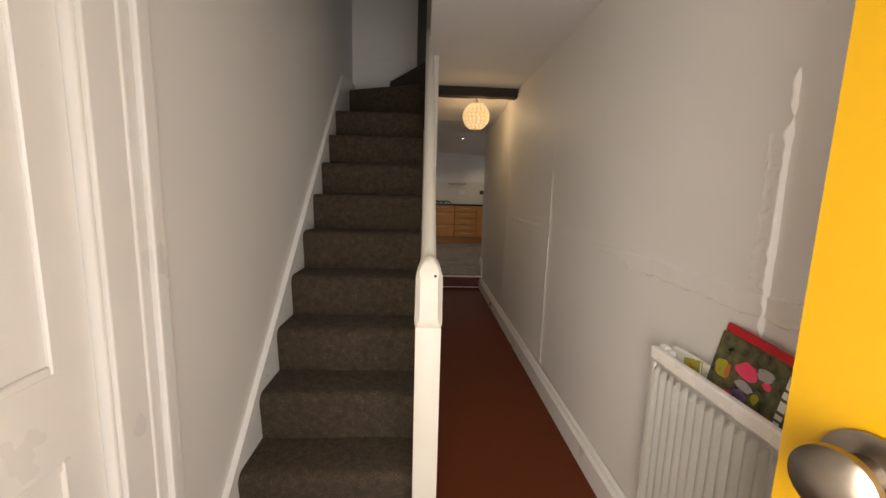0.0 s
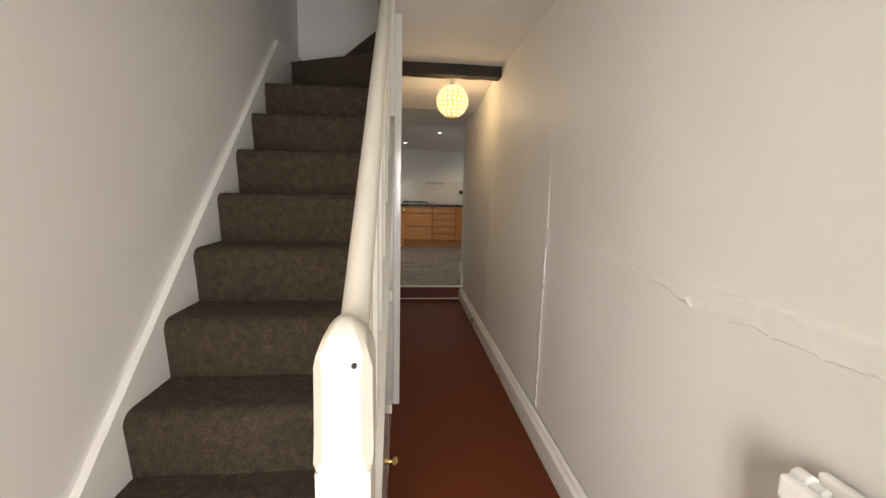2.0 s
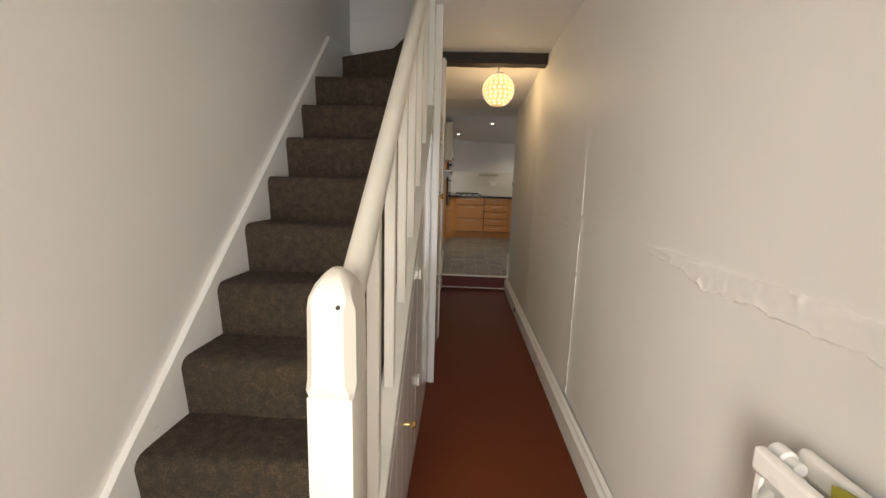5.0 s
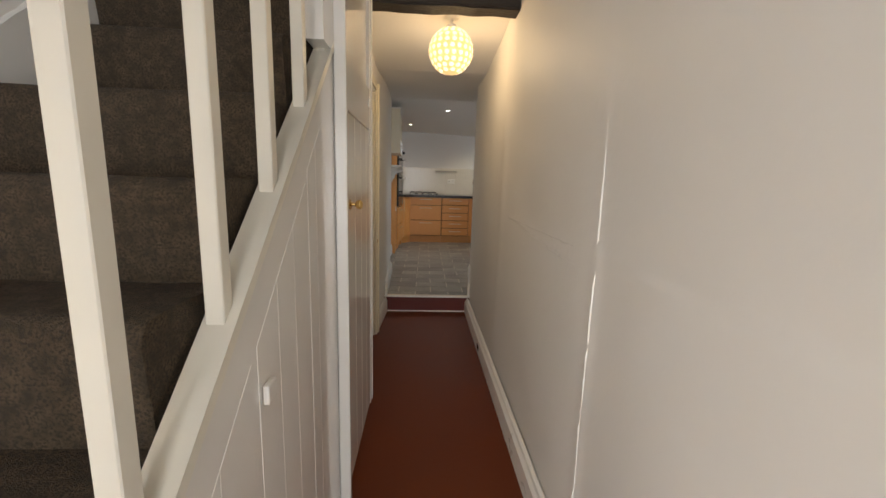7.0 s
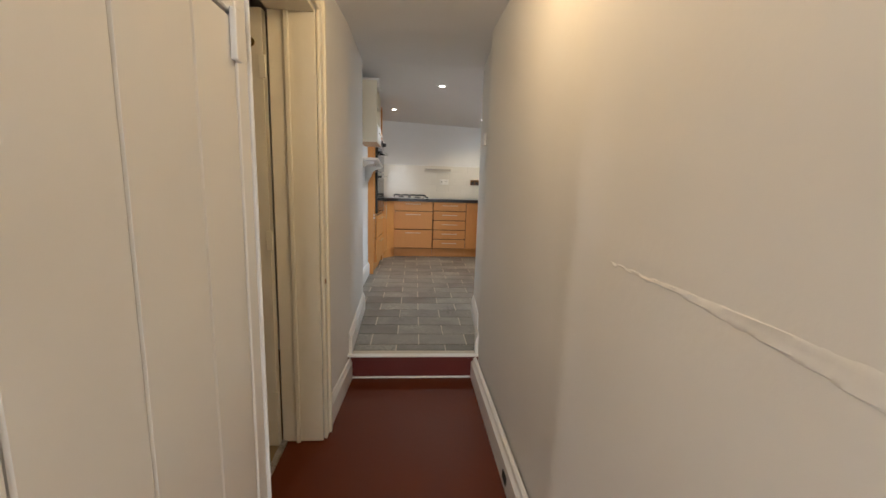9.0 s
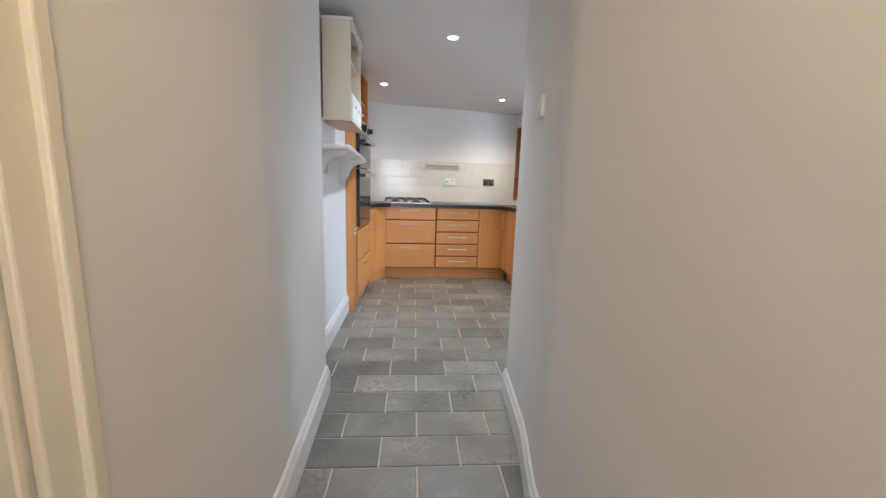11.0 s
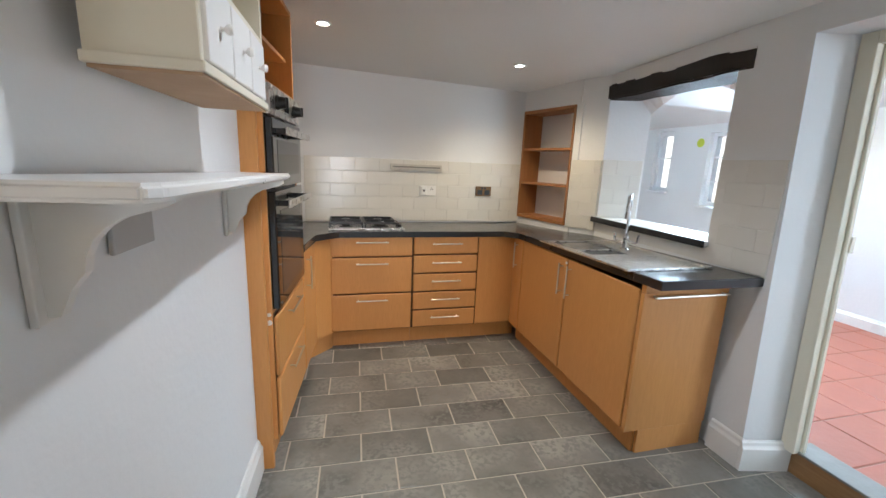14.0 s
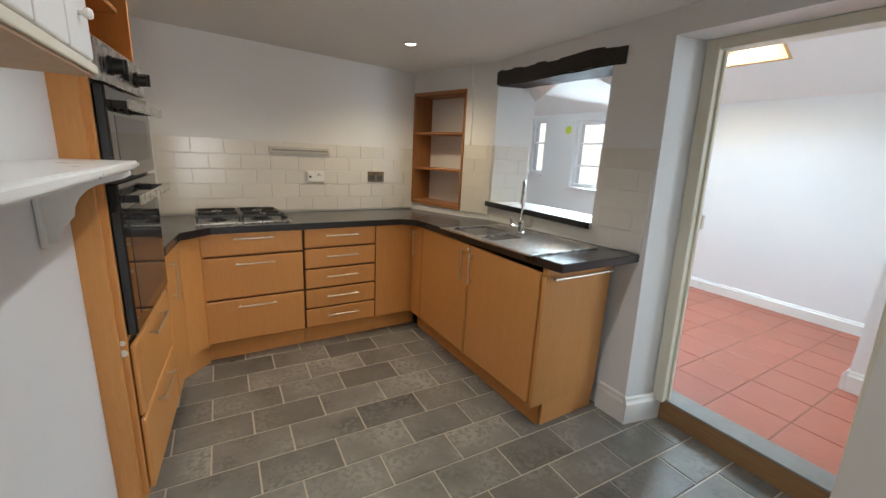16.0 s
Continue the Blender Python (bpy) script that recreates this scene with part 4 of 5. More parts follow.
part("bottom_panel", box(0.030, SL - 0.024, -0.012, 0.20, 0.948, 0.975, 0.002, seg=1), M_BEECHSHADE, case)
part("back_panel", box(0.030, SL - 0.024, 0.195, 0.205, 0.975, 1.855), M_WALLK, case, "pale painted back board")
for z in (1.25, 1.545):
    part("shelf", box(0.030, SL - 0.024, 0.0, 0.195, z, z + 0.018, 0.002, seg=1), M_BEECHSHADE, case)

# doorway wall to the sunroom
wall("wall_doorway_south", [(WX0, 6.6), (2.90, 6.6), (2.90, 7.12), (WX0, 7.10)], 0, 2.2, "white wall beside the sunroom doorway", top=over)
bm = prism([(WX0, 7.10), (2.90, 7.12), (2.90, 7.972), (WX0, 8.038)], 1.975, 0, top=over)
solid("wall_doorway_head", bm, M_WALLK, K, "white wall over the sunroom doorway", "wall")
fr = framed("doorway_frame", K, "cream painted sunroom door frame with no door", "door frame", M_CREAM,
            [("jamb", (2.66, 2.745, 7.865, 7.925, 0.12, 1.974)), ("jamb", (2.66, 2.745, 7.12, 7.16, 0.12, 1.974)),
             ("head", (2.66, 2.745, 7.16, 7.865, 1.925, 1.974)), ("stop_bead", (2.70, 2.72, 7.852, 7.866, 0.12, 1.925))])
for o in fr.children:                       # the old frame leans
    for v in o.data.vertices:
        v.co.y += 0.036 * v.co.z - 0.008
strike = thing("strike_plate", pose(2.69, 7.862, 1.13), "small painted strike plate on the frame", "latch")
part("plate", box(-0.012, 0.012, -0.004, 0.004, -0.035, 0.035, 0.002, seg=1), M_CREAM, strike)
solid("doorway_step", box(2.70, 2.75, 7.12, 7.915, 0.0, 0.118, 0.004), M_OAKSILL, K, "brown varnished wooden threshold riser", "threshold")
solid("doorway_threshold", box(2.69, 2.83, 7.12, 7.90, 0.118, 0.131, 0.003), M_GREYTHR, K, "grey worn threshold strip", "threshold")
skirting("baseboard_kitchen_left", LW[0], LW[1], 0, 0.155, 0.022, K, -1)
skirting("baseboard_pier", (2.482, 8.13), (2.482, 7.962), 0, 0.155, 0.024, K, -1)
skirting("baseboard_doorway_south", (2.70, 7.118), (2.49, 7.10), 0, 0.155, 0.02, K, -1)
skirting("baseboard_pier_reveal", (2.462, 7.963), (2.70, 7.910), 0, 0.155, 0.024, K, -1)


def lintel():
    bm = box(-0.06, 0.16, HY0 - 0.075, HY1 + 0.012, HZ1 - 0.012, HZ1 + 0.09)
    bmesh.ops.subdivide_edges(bm, edges=[e for e in bm.edges if abs(e.verts[0].co.y - e.verts[1].co.y) > 0.5], cuts=20)
    for v in bm.verts:
        v.co += Vector((0.006 * noise.noise(v.co * 8), 0, 0.010 * noise.noise(v.co * 5)))
    bmesh.ops.bevel(bm, geom=[e for e in bm.edges if abs(e.verts[0].co.y - e.verts[1].co.y) > 0.01], offset=0.01, segments=2, affect="EDGES")
    return bm


solid("hatch_lintel", lintel(), M_BEAM, pose(WX0 + 0.05, 0, 0), "rough black stained timber lintel over the hatch", "beam", kind="")
sill = thing("hatch_sill", K, "black painted sill board in the hatch", "sill")
part("board", prism([(2.452, HY0 - 0.01), (2.487, HY0 - 0.01), (WX1, HY0 + 0.12), (WX1, HY1 - 0.10), (2.487, HY1 + 0.005), (2.452, HY1 + 0.005)], HZ0 - 0.004, HZ0 + 0.022), M_WHITEPL, sill, "pale top of the sill")
part("front_edge", box(2.444, 2.4515, HY0 - 0.015, HY1 + 0.01, HZ0 - 0.012, HZ0 + 0.026, 0.003), M_BLACK, sill, "black painted front edge")

# ---- wall tiles ----
metro = {}


def metro_mesh(w, h):
    key = (round(w, 3), round(h, 3))
    if key not in metro:
        bm = bmesh.new()
        e = min(0.004, w / 3)
        a = [bm.verts.new(p) for p in ((0, 0, 0), (w, 0, 0), (w, 0, h), (0, 0, h))]
        b = [bm.verts.new(p) for p in ((0, -0.0045, 0), (w, -0.0045, 0), (w, -0.0045, h), (0, -0.0045, h))]
        c = [bm.verts.new(p) for p in ((e, -0.0054, e), (w - e, -0.0054, e), (w - e, -0.0056, h - e), (e, -0.0056, h - e))]
        for p, q in ((a, b), (b, c)):
            for i in range(4):
                bm.faces.new((p[i], p[(i + 1) % 4], q[(i + 1) % 4], q[i]))
        bm.faces.new(c)
        bm.faces.new(a[::-1])
        metro[key] = mesh_of("tile", bm, M_METRO)
    return metro[key]


def tile_field(name, m, length, z0, rows, label, skip=None, tw=0.20, th=0.10):
    """Brick-bonded tiles along local x, front towards -y."""
    back = solid(name, box(0, length, -0.003, 0.0, z0, z0 + rows * th), M_TGROUT, m, label, "wall tiles")
    for r in range(rows):
        x = -tw / 2 if r % 2 else 0.0
        while x < length - 0.004:
            a, b = max(x, 0), min(x + tw, length)
            z = z0 + r * th
            if b - a > 0.012 and not (skip and skip((a + b) / 2, z + th / 2)):
                ob = new("tile", metro_mesh(b - a - 0.0018, th - 0.0018))
                ob.parent = back
                ob.matrix_basis = pose(a + 0.0009, -0.003, z + 0.0009)
            x += tw
    return back


TZ = 0.945
tile_field("tiles_back", pose(0.33, 10.1358, -0.050), 1.90, TZ, 5, "cream glazed brick-shaped wall tiles behind the hob", tw=0.2, th=0.105)
MY = Matrix.Translation((WX0 - 0.0002, 9.40, 0)) @ Matrix.Rotation(radians(-90), 4, "Z")
tile_field("tiles_sink", MY, 1.375, TZ, 5, "cream glazed brick-shaped wall tiles round the hatch",
           skip=lambda x, z: 9.40 - HY1 - 0.09 < x < 9.40 - HY0 + 0.09 and z > HZ0 - 0.04, th=0.105)
for o in [c for c in bpy.data.objects if c.name.startswith("tiles_sink")]:
    bm = box(0, 1.375, -0.003, 0, TZ, 1.012)
    box(0, 9.40 - HY1, -0.003, 0, 1.012, 1.47, bm=bm)
    box(9.40 - HY0, 1.375, -0.003, 0, 1.012, 1.47, bm=bm)
    o.data = mesh_of("tiles_sink", bm, M_TGROUT)
# narrow cut tiles beside the hatch
for r in range(1, 5):
    for a, b in ((0.0, 9.40 - HY1 - 0.004), (9.40 - HY0 + 0.004, 1.375)):
        o = [c for c in bpy.data.objects if c.name == "tiles_sink"][0]
        have = [c for c in o.children if abs(c.matrix_basis.translation.z - (TZ + r * 0.105 + 0.0015)) < 0.01 and a - 0.01 <= c.matrix_basis.translation.x <= b]
        if not have and b - a > 0.02:
            ob = new("tile", metro_mesh(b - a - 0.003, 0.102))
            ob.parent = o
            ob.matrix_basis = pose(a + 0.0015, -0.003, TZ + r * 0.105 + 0.0015)
rv = Matrix.Translation((WX0, HY1 - 0.001, 0)) @ Matrix.Rotation(math.atan2(-0.10, 0.276), 4, "Z")
PT = Matrix.Translation((2.3735, 9.534, 0)) @ Matrix.Rotation(math.atan2(-0.225, 0.109), 4, "Z")
tile_field("tiles_pier", PT, 0.245, TZ, 5, "cream glazed brick-shaped wall tiles between shelves and hatch", th=0.105)
tile_field("tiles_reveal", rv, 0.28, HZ0 + 0.024, 4, "white glazed tiles in the hatch reveal", th=0.105)

# ---- kitchen units ----
def bar_handle(parent, x0, x1, y, z, upright=False, r=0.005, out=0.030):
    """A slim steel bar on two posts, standing off a front that faces -y."""
    bm = bmesh.new()
    if upright:
        pts = [(x0, y - out, z), (x0, y - out, x1)]
        ends = [(x0, z + 0.02), (x0, x1 - 0.02)]
    else:
        pts = [(x0, y - out, z), (x1, y - out, z)]
        ends = [(x0 + 0.015, z), (x1 - 0.015, z)]
    tube(pts, r, bm)
    for ex, ez in ends:
        tube([(ex, y, ez), (ex, y - out, ez)], r * 0.8, bm)
    part("handle", bm, M_BAR, parent, "slim satin nickel bar handle", smooth=True)


def front(parent, x0, x1, z0, z1, y, name="drawer_front", handle=None):
    bm = box(x0 + 0.003, x1 - 0.003, y - 0.020, y - 0.002, z0 + 0.003, z1 - 0.003, 0.009, seg=3)
    ob = part(name, bm, M_BEECH, parent)
    if handle == "bar":
        c, w = (x0 + x1) / 2, 0.115
        bar_handle(ob, c - w, c + w, y - 0.018, z1 - 0.045 if z1 - z0 > 0.15 else (z0 + z1) / 2 + 0.015)
    elif handle:
        bar_handle(ob, handle, z1 - 0.04, y - 0.018, z1 - 0.24, True)
    return ob


def top_z(y):
    """The worktop falls slightly towards the back wall."""
    return 0.942 - 0.027 * (y - 8.04)


FY = 9.573                      # drawer fronts of the back run
def base_unit(name, m, x0, x1, label, depth=0.54):
    u = thing(name, m, label, "kitchen unit", "beech kitchen base units")
    part("carcass", box(x0 + 0.001, x1 - 0.001, 0.001, depth, 0.135, 0.845), M_GAP, u)
    part("plinth", box(x0, x1, 0.058, 0.073, 0.0, 0.134), M_BEECH, u)
    return u


B = pose(0, FY, 0)
u = base_unit("pan_drawer_unit", B, 0.530, 1.131, "beech three drawer pan unit below the hob")
for z0, z1 in ((0.712, 0.868), (0.432, 0.708), (0.140, 0.428)):
    front(u, 0.532, 1.129, z0, z1, 0, handle="bar")
u = base_unit("five_drawer_unit", B, 1.133, 1.648, "beech unit of five narrow drawers")
for i in range(5):
    front(u, 1.136, 1.646, 0.140 + 0.1456 * i, 0.140 + 0.1456 * (i + 1) - 0.004, 0, handle="bar")
u = base_unit("corner_filler_unit", B, 1.650, 1.935, "plain beech corner filler panel")
part("plinth_return", box(1.936, 2.019, 0.058, 0.073, 0.0, 0.134), M_BEECH, u)
part("filler", box(1.650, 1.955, -0.012, 0.0, 0.14, 0.868, 0.002, seg=1), M_BEECH, u)

R = Matrix.Translation((1.962, 0, 0)) @ Matrix.Rotation(radians(-90), 4, "Z")   # local x runs towards -y, front towards -x
u = base_unit("corner_door_unit", R, -9.555, -9.385, "narrow beech corner unit with bar handle", 0.50)
front(u, -9.553, -9.387, 0.14, 0.868, 0, "cupboard_door", -9.475)
u = base_unit("sink_unit", R, -9.383, -8.782, "beech cupboard unit under the sink", 0.50)
front(u, -9.381, -8.784, 0.14, 0.868, 0, "cupboard_door", -8.825)
u = base_unit("end_unit", R, -8.780, -8.168, "beech end cupboard with a white paint spot", 0.50)
front(u, -8.778, -8.172, 0.14, 0.868, 0, "cupboard_door", -8.735)
part("paint_spot", lathe([(0.010, 0), (0.010, 0.002)], "y", 14, centre=(-8.79, -0.0205, 0.835)), M_WHITEPL, u)
ep = thing("end_cladding_unit", K, "beech end panel with a long towel rail", "kitchen unit")
part("panel", box(1.945, 2.435, 8.142, 8.166, 0.135, 0.855, 0.002, seg=1), M_BEECH, ep)
part("rail_board", box(1.945, 2.435, 8.136, 8.166, 0.856, 0.897, 0.003), M_BEECH, ep)
part("plinth", box(2.036, 2.435, 8.150, 8.166, 0.0, 0.134), M_BEECH, ep)
bm = tube([(1.985, 8.118, 0.838), (2.41, 8.118, 0.838)], 0.006)
tube([(2.0, 8.142, 0.838), (2.0, 8.118, 0.838)], 0.005, bm)
tube([(2.395, 8.142, 0.838), (2.395, 8.118, 0.838)], 0.005, bm)
part("towel_rail", bm, M_BAR, ep, "long slim steel rail", smooth=True)

# left run: oven housing and return unit
L0 = LEFT_RUN @ Matrix.Rotation(radians(90), 4, "Z")      # local x runs along the run, front towards -y
hs = thing("oven_housing", L0, "tall beech oven housing with open niche above", "kitchen unit")
part("side_panel", box(0.0, 0.018, 0.0, 0.55, 0.135, 2.10, 0.002, seg=1), M_BEECH, hs)
part("front_stile", box(-0.022, 0.0, 0.018, 0.10, 0.0, 2.10, 0.002, seg=1), M_BEECH, hs, "beech scribing strip")
part("side_panel", box(0.582, 0.60, 0.0, 0.55, 0.135, 2.10, 0.002, seg=1), M_BEECH, hs)
part("paint_spot", lathe([(0.009, -0.0015), (0.009, 0.0008)], "x", 14, centre=(-0.0009, 0.012, 0.736)), M_WHITEPL, hs, "small spot of white paint")
part("niche_floor", box(0.018, 0.582, 0.004, 0.55, 1.675, 1.693), M_BEECH, hs)
part("niche_shelf", box(0.018, 0.582, 0.03, 0.55, 1.86, 1.876), M_BEECH, hs)
part("niche_back", box(0.018, 0.582, 0.53, 0.55, 1.693, 2.10), M_BEECHSHADE, hs)
part("top_panel", box(0.018, 0.582, 0.0, 0.55, 2.08, 2.098), M_BEECH, hs)
part("oven_shelf", box(0.018, 0.582, 0.004, 0.55, 0.728, 0.744), M_BEECH, hs)
part("carcass", box(0.018, 0.582, 0.004, 0.55, 0.135, 0.725), M_GAP, hs)
part("plinth", box(0.0, 0.60, 0.04, 0.055, 0.0, 0.134), M_BEECH, hs)
for z0, z1 in ((0.445, 0.725), (0.14, 0.44)):
    front(hs, 0.004, 0.596, z0, z1, 0.0, handle="bar")
part("paint_spot", lathe([(0.012, 0), (0.012, 0.002)], "x", 14, centre=(-0.0015, 0.012, 0.70)), M_WHITEPL, hs)

ov = thing("double_oven", L0, "built-in black and steel double oven", "oven")
part("body", box(0.022, 0.578, 0.003, 0.50, 0.748, 1.67), M_BLACK, ov)
part("control_panel", box(0.020, 0.580, -0.026, 0.002, 1.555, 1.672, 0.004), M_STEEL, ov, "brushed steel control panel")
for x in (0.13, 0.45):
    k = part("control_knob", lathe([(0.030, -0.026), (0.029, -0.034), (0.025, -0.037), (0.022, -0.064), (0.003, -0.066)], "y", 24, centre=(x, 0, 1.612)), M_BLACK, ov, "black control knob", smooth=True)
    part("grip", box(x - 0.005, x + 0.005, -0.072, -0.060, 1.590, 1.634, 0.002, seg=1), M_BLACK, k)
part("clock", box(0.235, 0.345, -0.028, -0.025, 1.59, 1.635), M_OVENGLASS, ov, "dark clock display")


def oven_door(z0, z1):
    d = part("oven_door", box(0.022, 0.578, -0.030, 0.002, z0, z1, 0.006), M_OVENGLASS, ov, "black glass oven door")
    part("window", box(0.09, 0.51, -0.0315, -0.0295, z0 + 0.05, z1 - 0.085), material("smoked_oven_window", (0.045, 0.043, 0.04), 0.06, (0.06, 0.058, 0.055), 3, 0.5, rough_var=0.02), d, "smoked glass oven window")
    part("door_handle", box(0.045, 0.535, -0.086, -0.074, z1 - 0.068, z1 - 0.036, 0.005), M_STEEL, d, "flat steel handle bar")
    for x in (0.075, 0.475):
        part("handle_bracket", box(x, x + 0.035, -0.0745, -0.029, z1 - 0.064, z1 - 0.040, 0.003, seg=1), M_BLACK, d, "black handle bracket")


oven_door(1.265, 1.548)
oven_door(0.752, 1.255)
u = base_unit("return_unit", L0, 0.602, 1.03, "narrow beech cupboard between oven and hob", 0.5)
front(u, 0.604, 0.93, 0.14, 0.868, 0.0, "cupboard_door", 0.70)
part("corner_plinth", prism([(0.90, 0.034), (1.03, 0.034), (1.20, -0.10), (1.20, 0.08), (0.90, 0.08)], 0.0, 0.134), M_BEECH, u)
part("corner_post", prism([(0.93, -0.016), (1.03, -0.016), (1.165, -0.115), (1.165, 0.10), (0.93, 0.10)], 0.136, 0.868), M_BEECH, u)

# continuous worktop with a diagonal inner corner
lx = lambda s, d: (L0 @ Vector((s, d, 0))).to_2d()
p0, p1 = lx(0.602, -0.03), lx(0.98, -0.03)
WT = [tuple(p0), tuple(p1), (0.60, 9.540), (1.84, 9.540), (1.93, 9.45), (1.93, 8.038), (2.488, 8.030), (2.483, 9.36), (2.38, 9.53), (2.23, 10.135), (0.0, 10.135), tuple(lx(0.602, 0.5))]
bm = prism(WT, 0.899, 0.942)
for v in bm.verts:
    v.co.z += top_z(v.co.y) - 0.942
bmesh.ops.bevel(bm, geom=bm.edges[:], offset=0.004, segments=2, affect="EDGES")
wt = thing("worktop", K, "dark slate-effect laminate worktop with square edge", "worktop")
part("slab", bm, M_WORKTOP, wt)

for i, (a, b) in enumerate(((1, 2), (2, 3), (3, 4), (4, 5), (5, 6))):
    (ax, ay), (bx, by) = WT[a], WT[b]
    d = Vector((bx - ax, by - ay)).normalized()
    n = Vector((d.y, -d.x)) * 0.0022
    e = bmesh.new()
    prism([(ax + n.x, ay + n.y), (bx + n.x, by + n.y), (bx - n.x * 0.4, by - n.y * 0.4), (ax - n.x * 0.4, ay - n.y * 0.4)], 0.902, 0.939, bm=e)
    for v in e.verts:
        v.co.z += top_z(v.co.y) - 0.942
    part("edge_strip", e, M_BLACK, wt, "black laminate edge strip")

hob = thing("gas_hob", pose(0.80, 9.83, top_z(9.83) + 0.001, -1.55), "four burner steel gas hob with black pan supports", "hob")
part("plate", box(-0.275, 0.275, -0.215, 0.215, 0.0, 0.012, 0.004), M_STEEL, hob)
for x, y, r in ((-0.15, 0.10, 0.038), (0.10, 0.10, 0.030), (-0.15, -0.10, 0.030), (0.10, -0.10, 0.045)):
    part("burner", lathe([(r + 0.02, 0.012), (r + 0.018, 0.016), (r, 0.018), (r, 0.026), (r - 0.006, 0.030), (0.002, 0.031)], "z", 24, centre=(x, y, 0)), M_BLACK, hob, smooth=True)
for cx in (-0.15, 0.10):
    bm = bmesh.new()
    for y in (-0.195, 0.0, 0.195):
        box(cx - 0.115, cx + 0.115, y - 0.007, y + 0.007, 0.040, 0.056, 0.002, bm, 1)
    for x in (-0.115, 0.115):
        box(cx + x - 0.007, cx + x + 0.007, -0.195, 0.195, 0.040, 0.056, 0.002, bm, 1)
        for y in (-0.19, 0.19):
            box(cx + x - 0.005, cx + x + 0.005, y - 0.005, y + 0.005, 0.012, 0.042, bm=bm)
    for y in (-0.10, 0.10):
        for dx, dy in ((1, 0), (-1, 0), (0, 1), (0, -1)):
            a, b = (0.03, 0.11) if dx else (0.03, 0.095)
            x0, x1 = sorted((cx + dx * a, cx + dx * b)) if dx else (cx - 0.004, cx + 0.004)
            y0, y1 = sorted((y + dy * a, y + dy * b)) if dy else (y - 0.004, y + 0.004)
            box(x0, x1, y0, y1, 0.044, 0.064, 0.0015, bm, 1)
    part("pan_support", bm, M_BLACK, hob, "black cast iron pan support")
for i in range(4):
    part("hob_knob", lathe([(0.017, 0.012), (0.016, 0.030), (0.012, 0.034), (0.002, 0.034)], "z", 18, centre=(0.247, -0.13 + 0.085 * i, 0)), M_BLACK, hob, smooth=True)

# sink with drainer
sink = thing("steel_sink", pose(2.145, 8.64, top_z(8.64) + 0.001, -1.55), "inset stainless steel sink with one and a half bowls and drainer", "sink")


def sink_deck():
    bm = bmesh.new()
    x0, x1, y0, y1 = -0.245, 0.245, -0.42, 0.42
    holes = [(-0.19, 0.10, 0.10, 0.39), (-0.19, 0.06, -0.06, 0.08)]
    xs, ys2 = sorted({x0, x1, *[h[i] for h in holes for i in (0, 1)]}), sorted({y0, y1, *[h[i] for h in holes for i in (2, 3)]})
    for a, b in zip(xs, xs[1:]):
        for c, d in zip(ys2, ys2[1:]):
            mx, my = (a + b) / 2, (c + d) / 2
            if not any(h[0] < mx < h[1] and h[2] < my < h[3] for h in holes):
                box(a, b, c, d, 0.0, 0.006, bm=bm)
    bmesh.ops.remove_doubles(bm, verts=bm.verts[:], dist=0.0001)
    return bm


part("deck", sink_deck(), M_STEEL, sink)
part("rim", box(-0.25, -0.243, -0.425, 0.425, 0.0, 0.011, 0.003), M_STEEL, sink)
part("rim", box(0.243, 0.25, -0.425, 0.425, 0.0, 0.011, 0.003), M_STEEL, sink)
part("rim", box(-0.243, 0.243, -0.425, -0.418, 0.0, 0.011, 0.003), M_STEEL, sink)
for x in range(6):
    part("drainer_rib", box(-0.17 + x * 0.06, -0.155 + x * 0.06, -0.39, -0.10, 0.006, 0.0074, 0.0005, seg=1), M_STEEL, sink)
tap = thing("mixer_tap", pose(2.278, 8.71, top_z(8.71) + 0.006, 0, 0, 45), "chrome swan-neck mixer tap with two levers", "tap")
part("base", lathe([(0.028, 0), (0.028, 0.008), (0.020, 0.014), (0.018, 0.06), (0.020, 0.075), (0.012, 0.085)], "z", 20), M_CHROME, tap, smooth=True)
pts = [(0, 0, 0.08), (0, 0, 0.27)] + [(-0.06 + 0.06 * math.cos(radians(a)), 0.0, 0.27 + 0.06 * math.sin(radians(a))) for a in range(15, 181, 15)] + [(-0.12, 0, 0.225)]
part("spout", tube(pts, 0.011, steps=14), M_CHROME, tap, smooth=True)
part("nozzle", lathe([(0.014, 0.20), (0.014, 0.235), (0.011, 0.24)], "z", 16, centre=(-0.12, 0, 0)), M_CHROME, tap, smooth=True)
for s in (-1, 1):
    part("lever", tube([(0, 0, 0.045), (0, s * 0.05, 0.05), (0, s * 0.062, 0.05), (0, s * 0.066, 0.095)], 0.008), M_CHROME, tap, smooth=True)

# ---- things on the kitchen walls ----
strip = thing("magnetic_knife_strip", pose(1.245, 10.124, 1.360), "steel magnetic knife strip on the tiles", "knife rack")
part("bar", box(-0.222, 0.222, -0.022, 0.0, -0.024, 0.024, 0.003), M_ALU, strip)
part("band", box(-0.205, 0.205, -0.025, -0.0215, -0.006, 0.006, 0.001, seg=1), M_GREYTHR, strip)
sk = thing("wall_socket", pose(1.35, 10.124, 1.165), "white plastic double wall socket", "socket")
part("plate", box(-0.073, 0.073, -0.010, 0.0, -0.043, 0.043, 0.003), M_WHITEPL, sk)
part("switch_unit", box(-0.063, -0.013, -0.030, -0.009, -0.034, 0.034, 0.004), M_WHITEPL, sk, "white plugged-in adaptor")
part("indicator", box(-0.046, -0.030, -0.0315, -0.029, -0.008, 0.008), M_BLACK, sk)
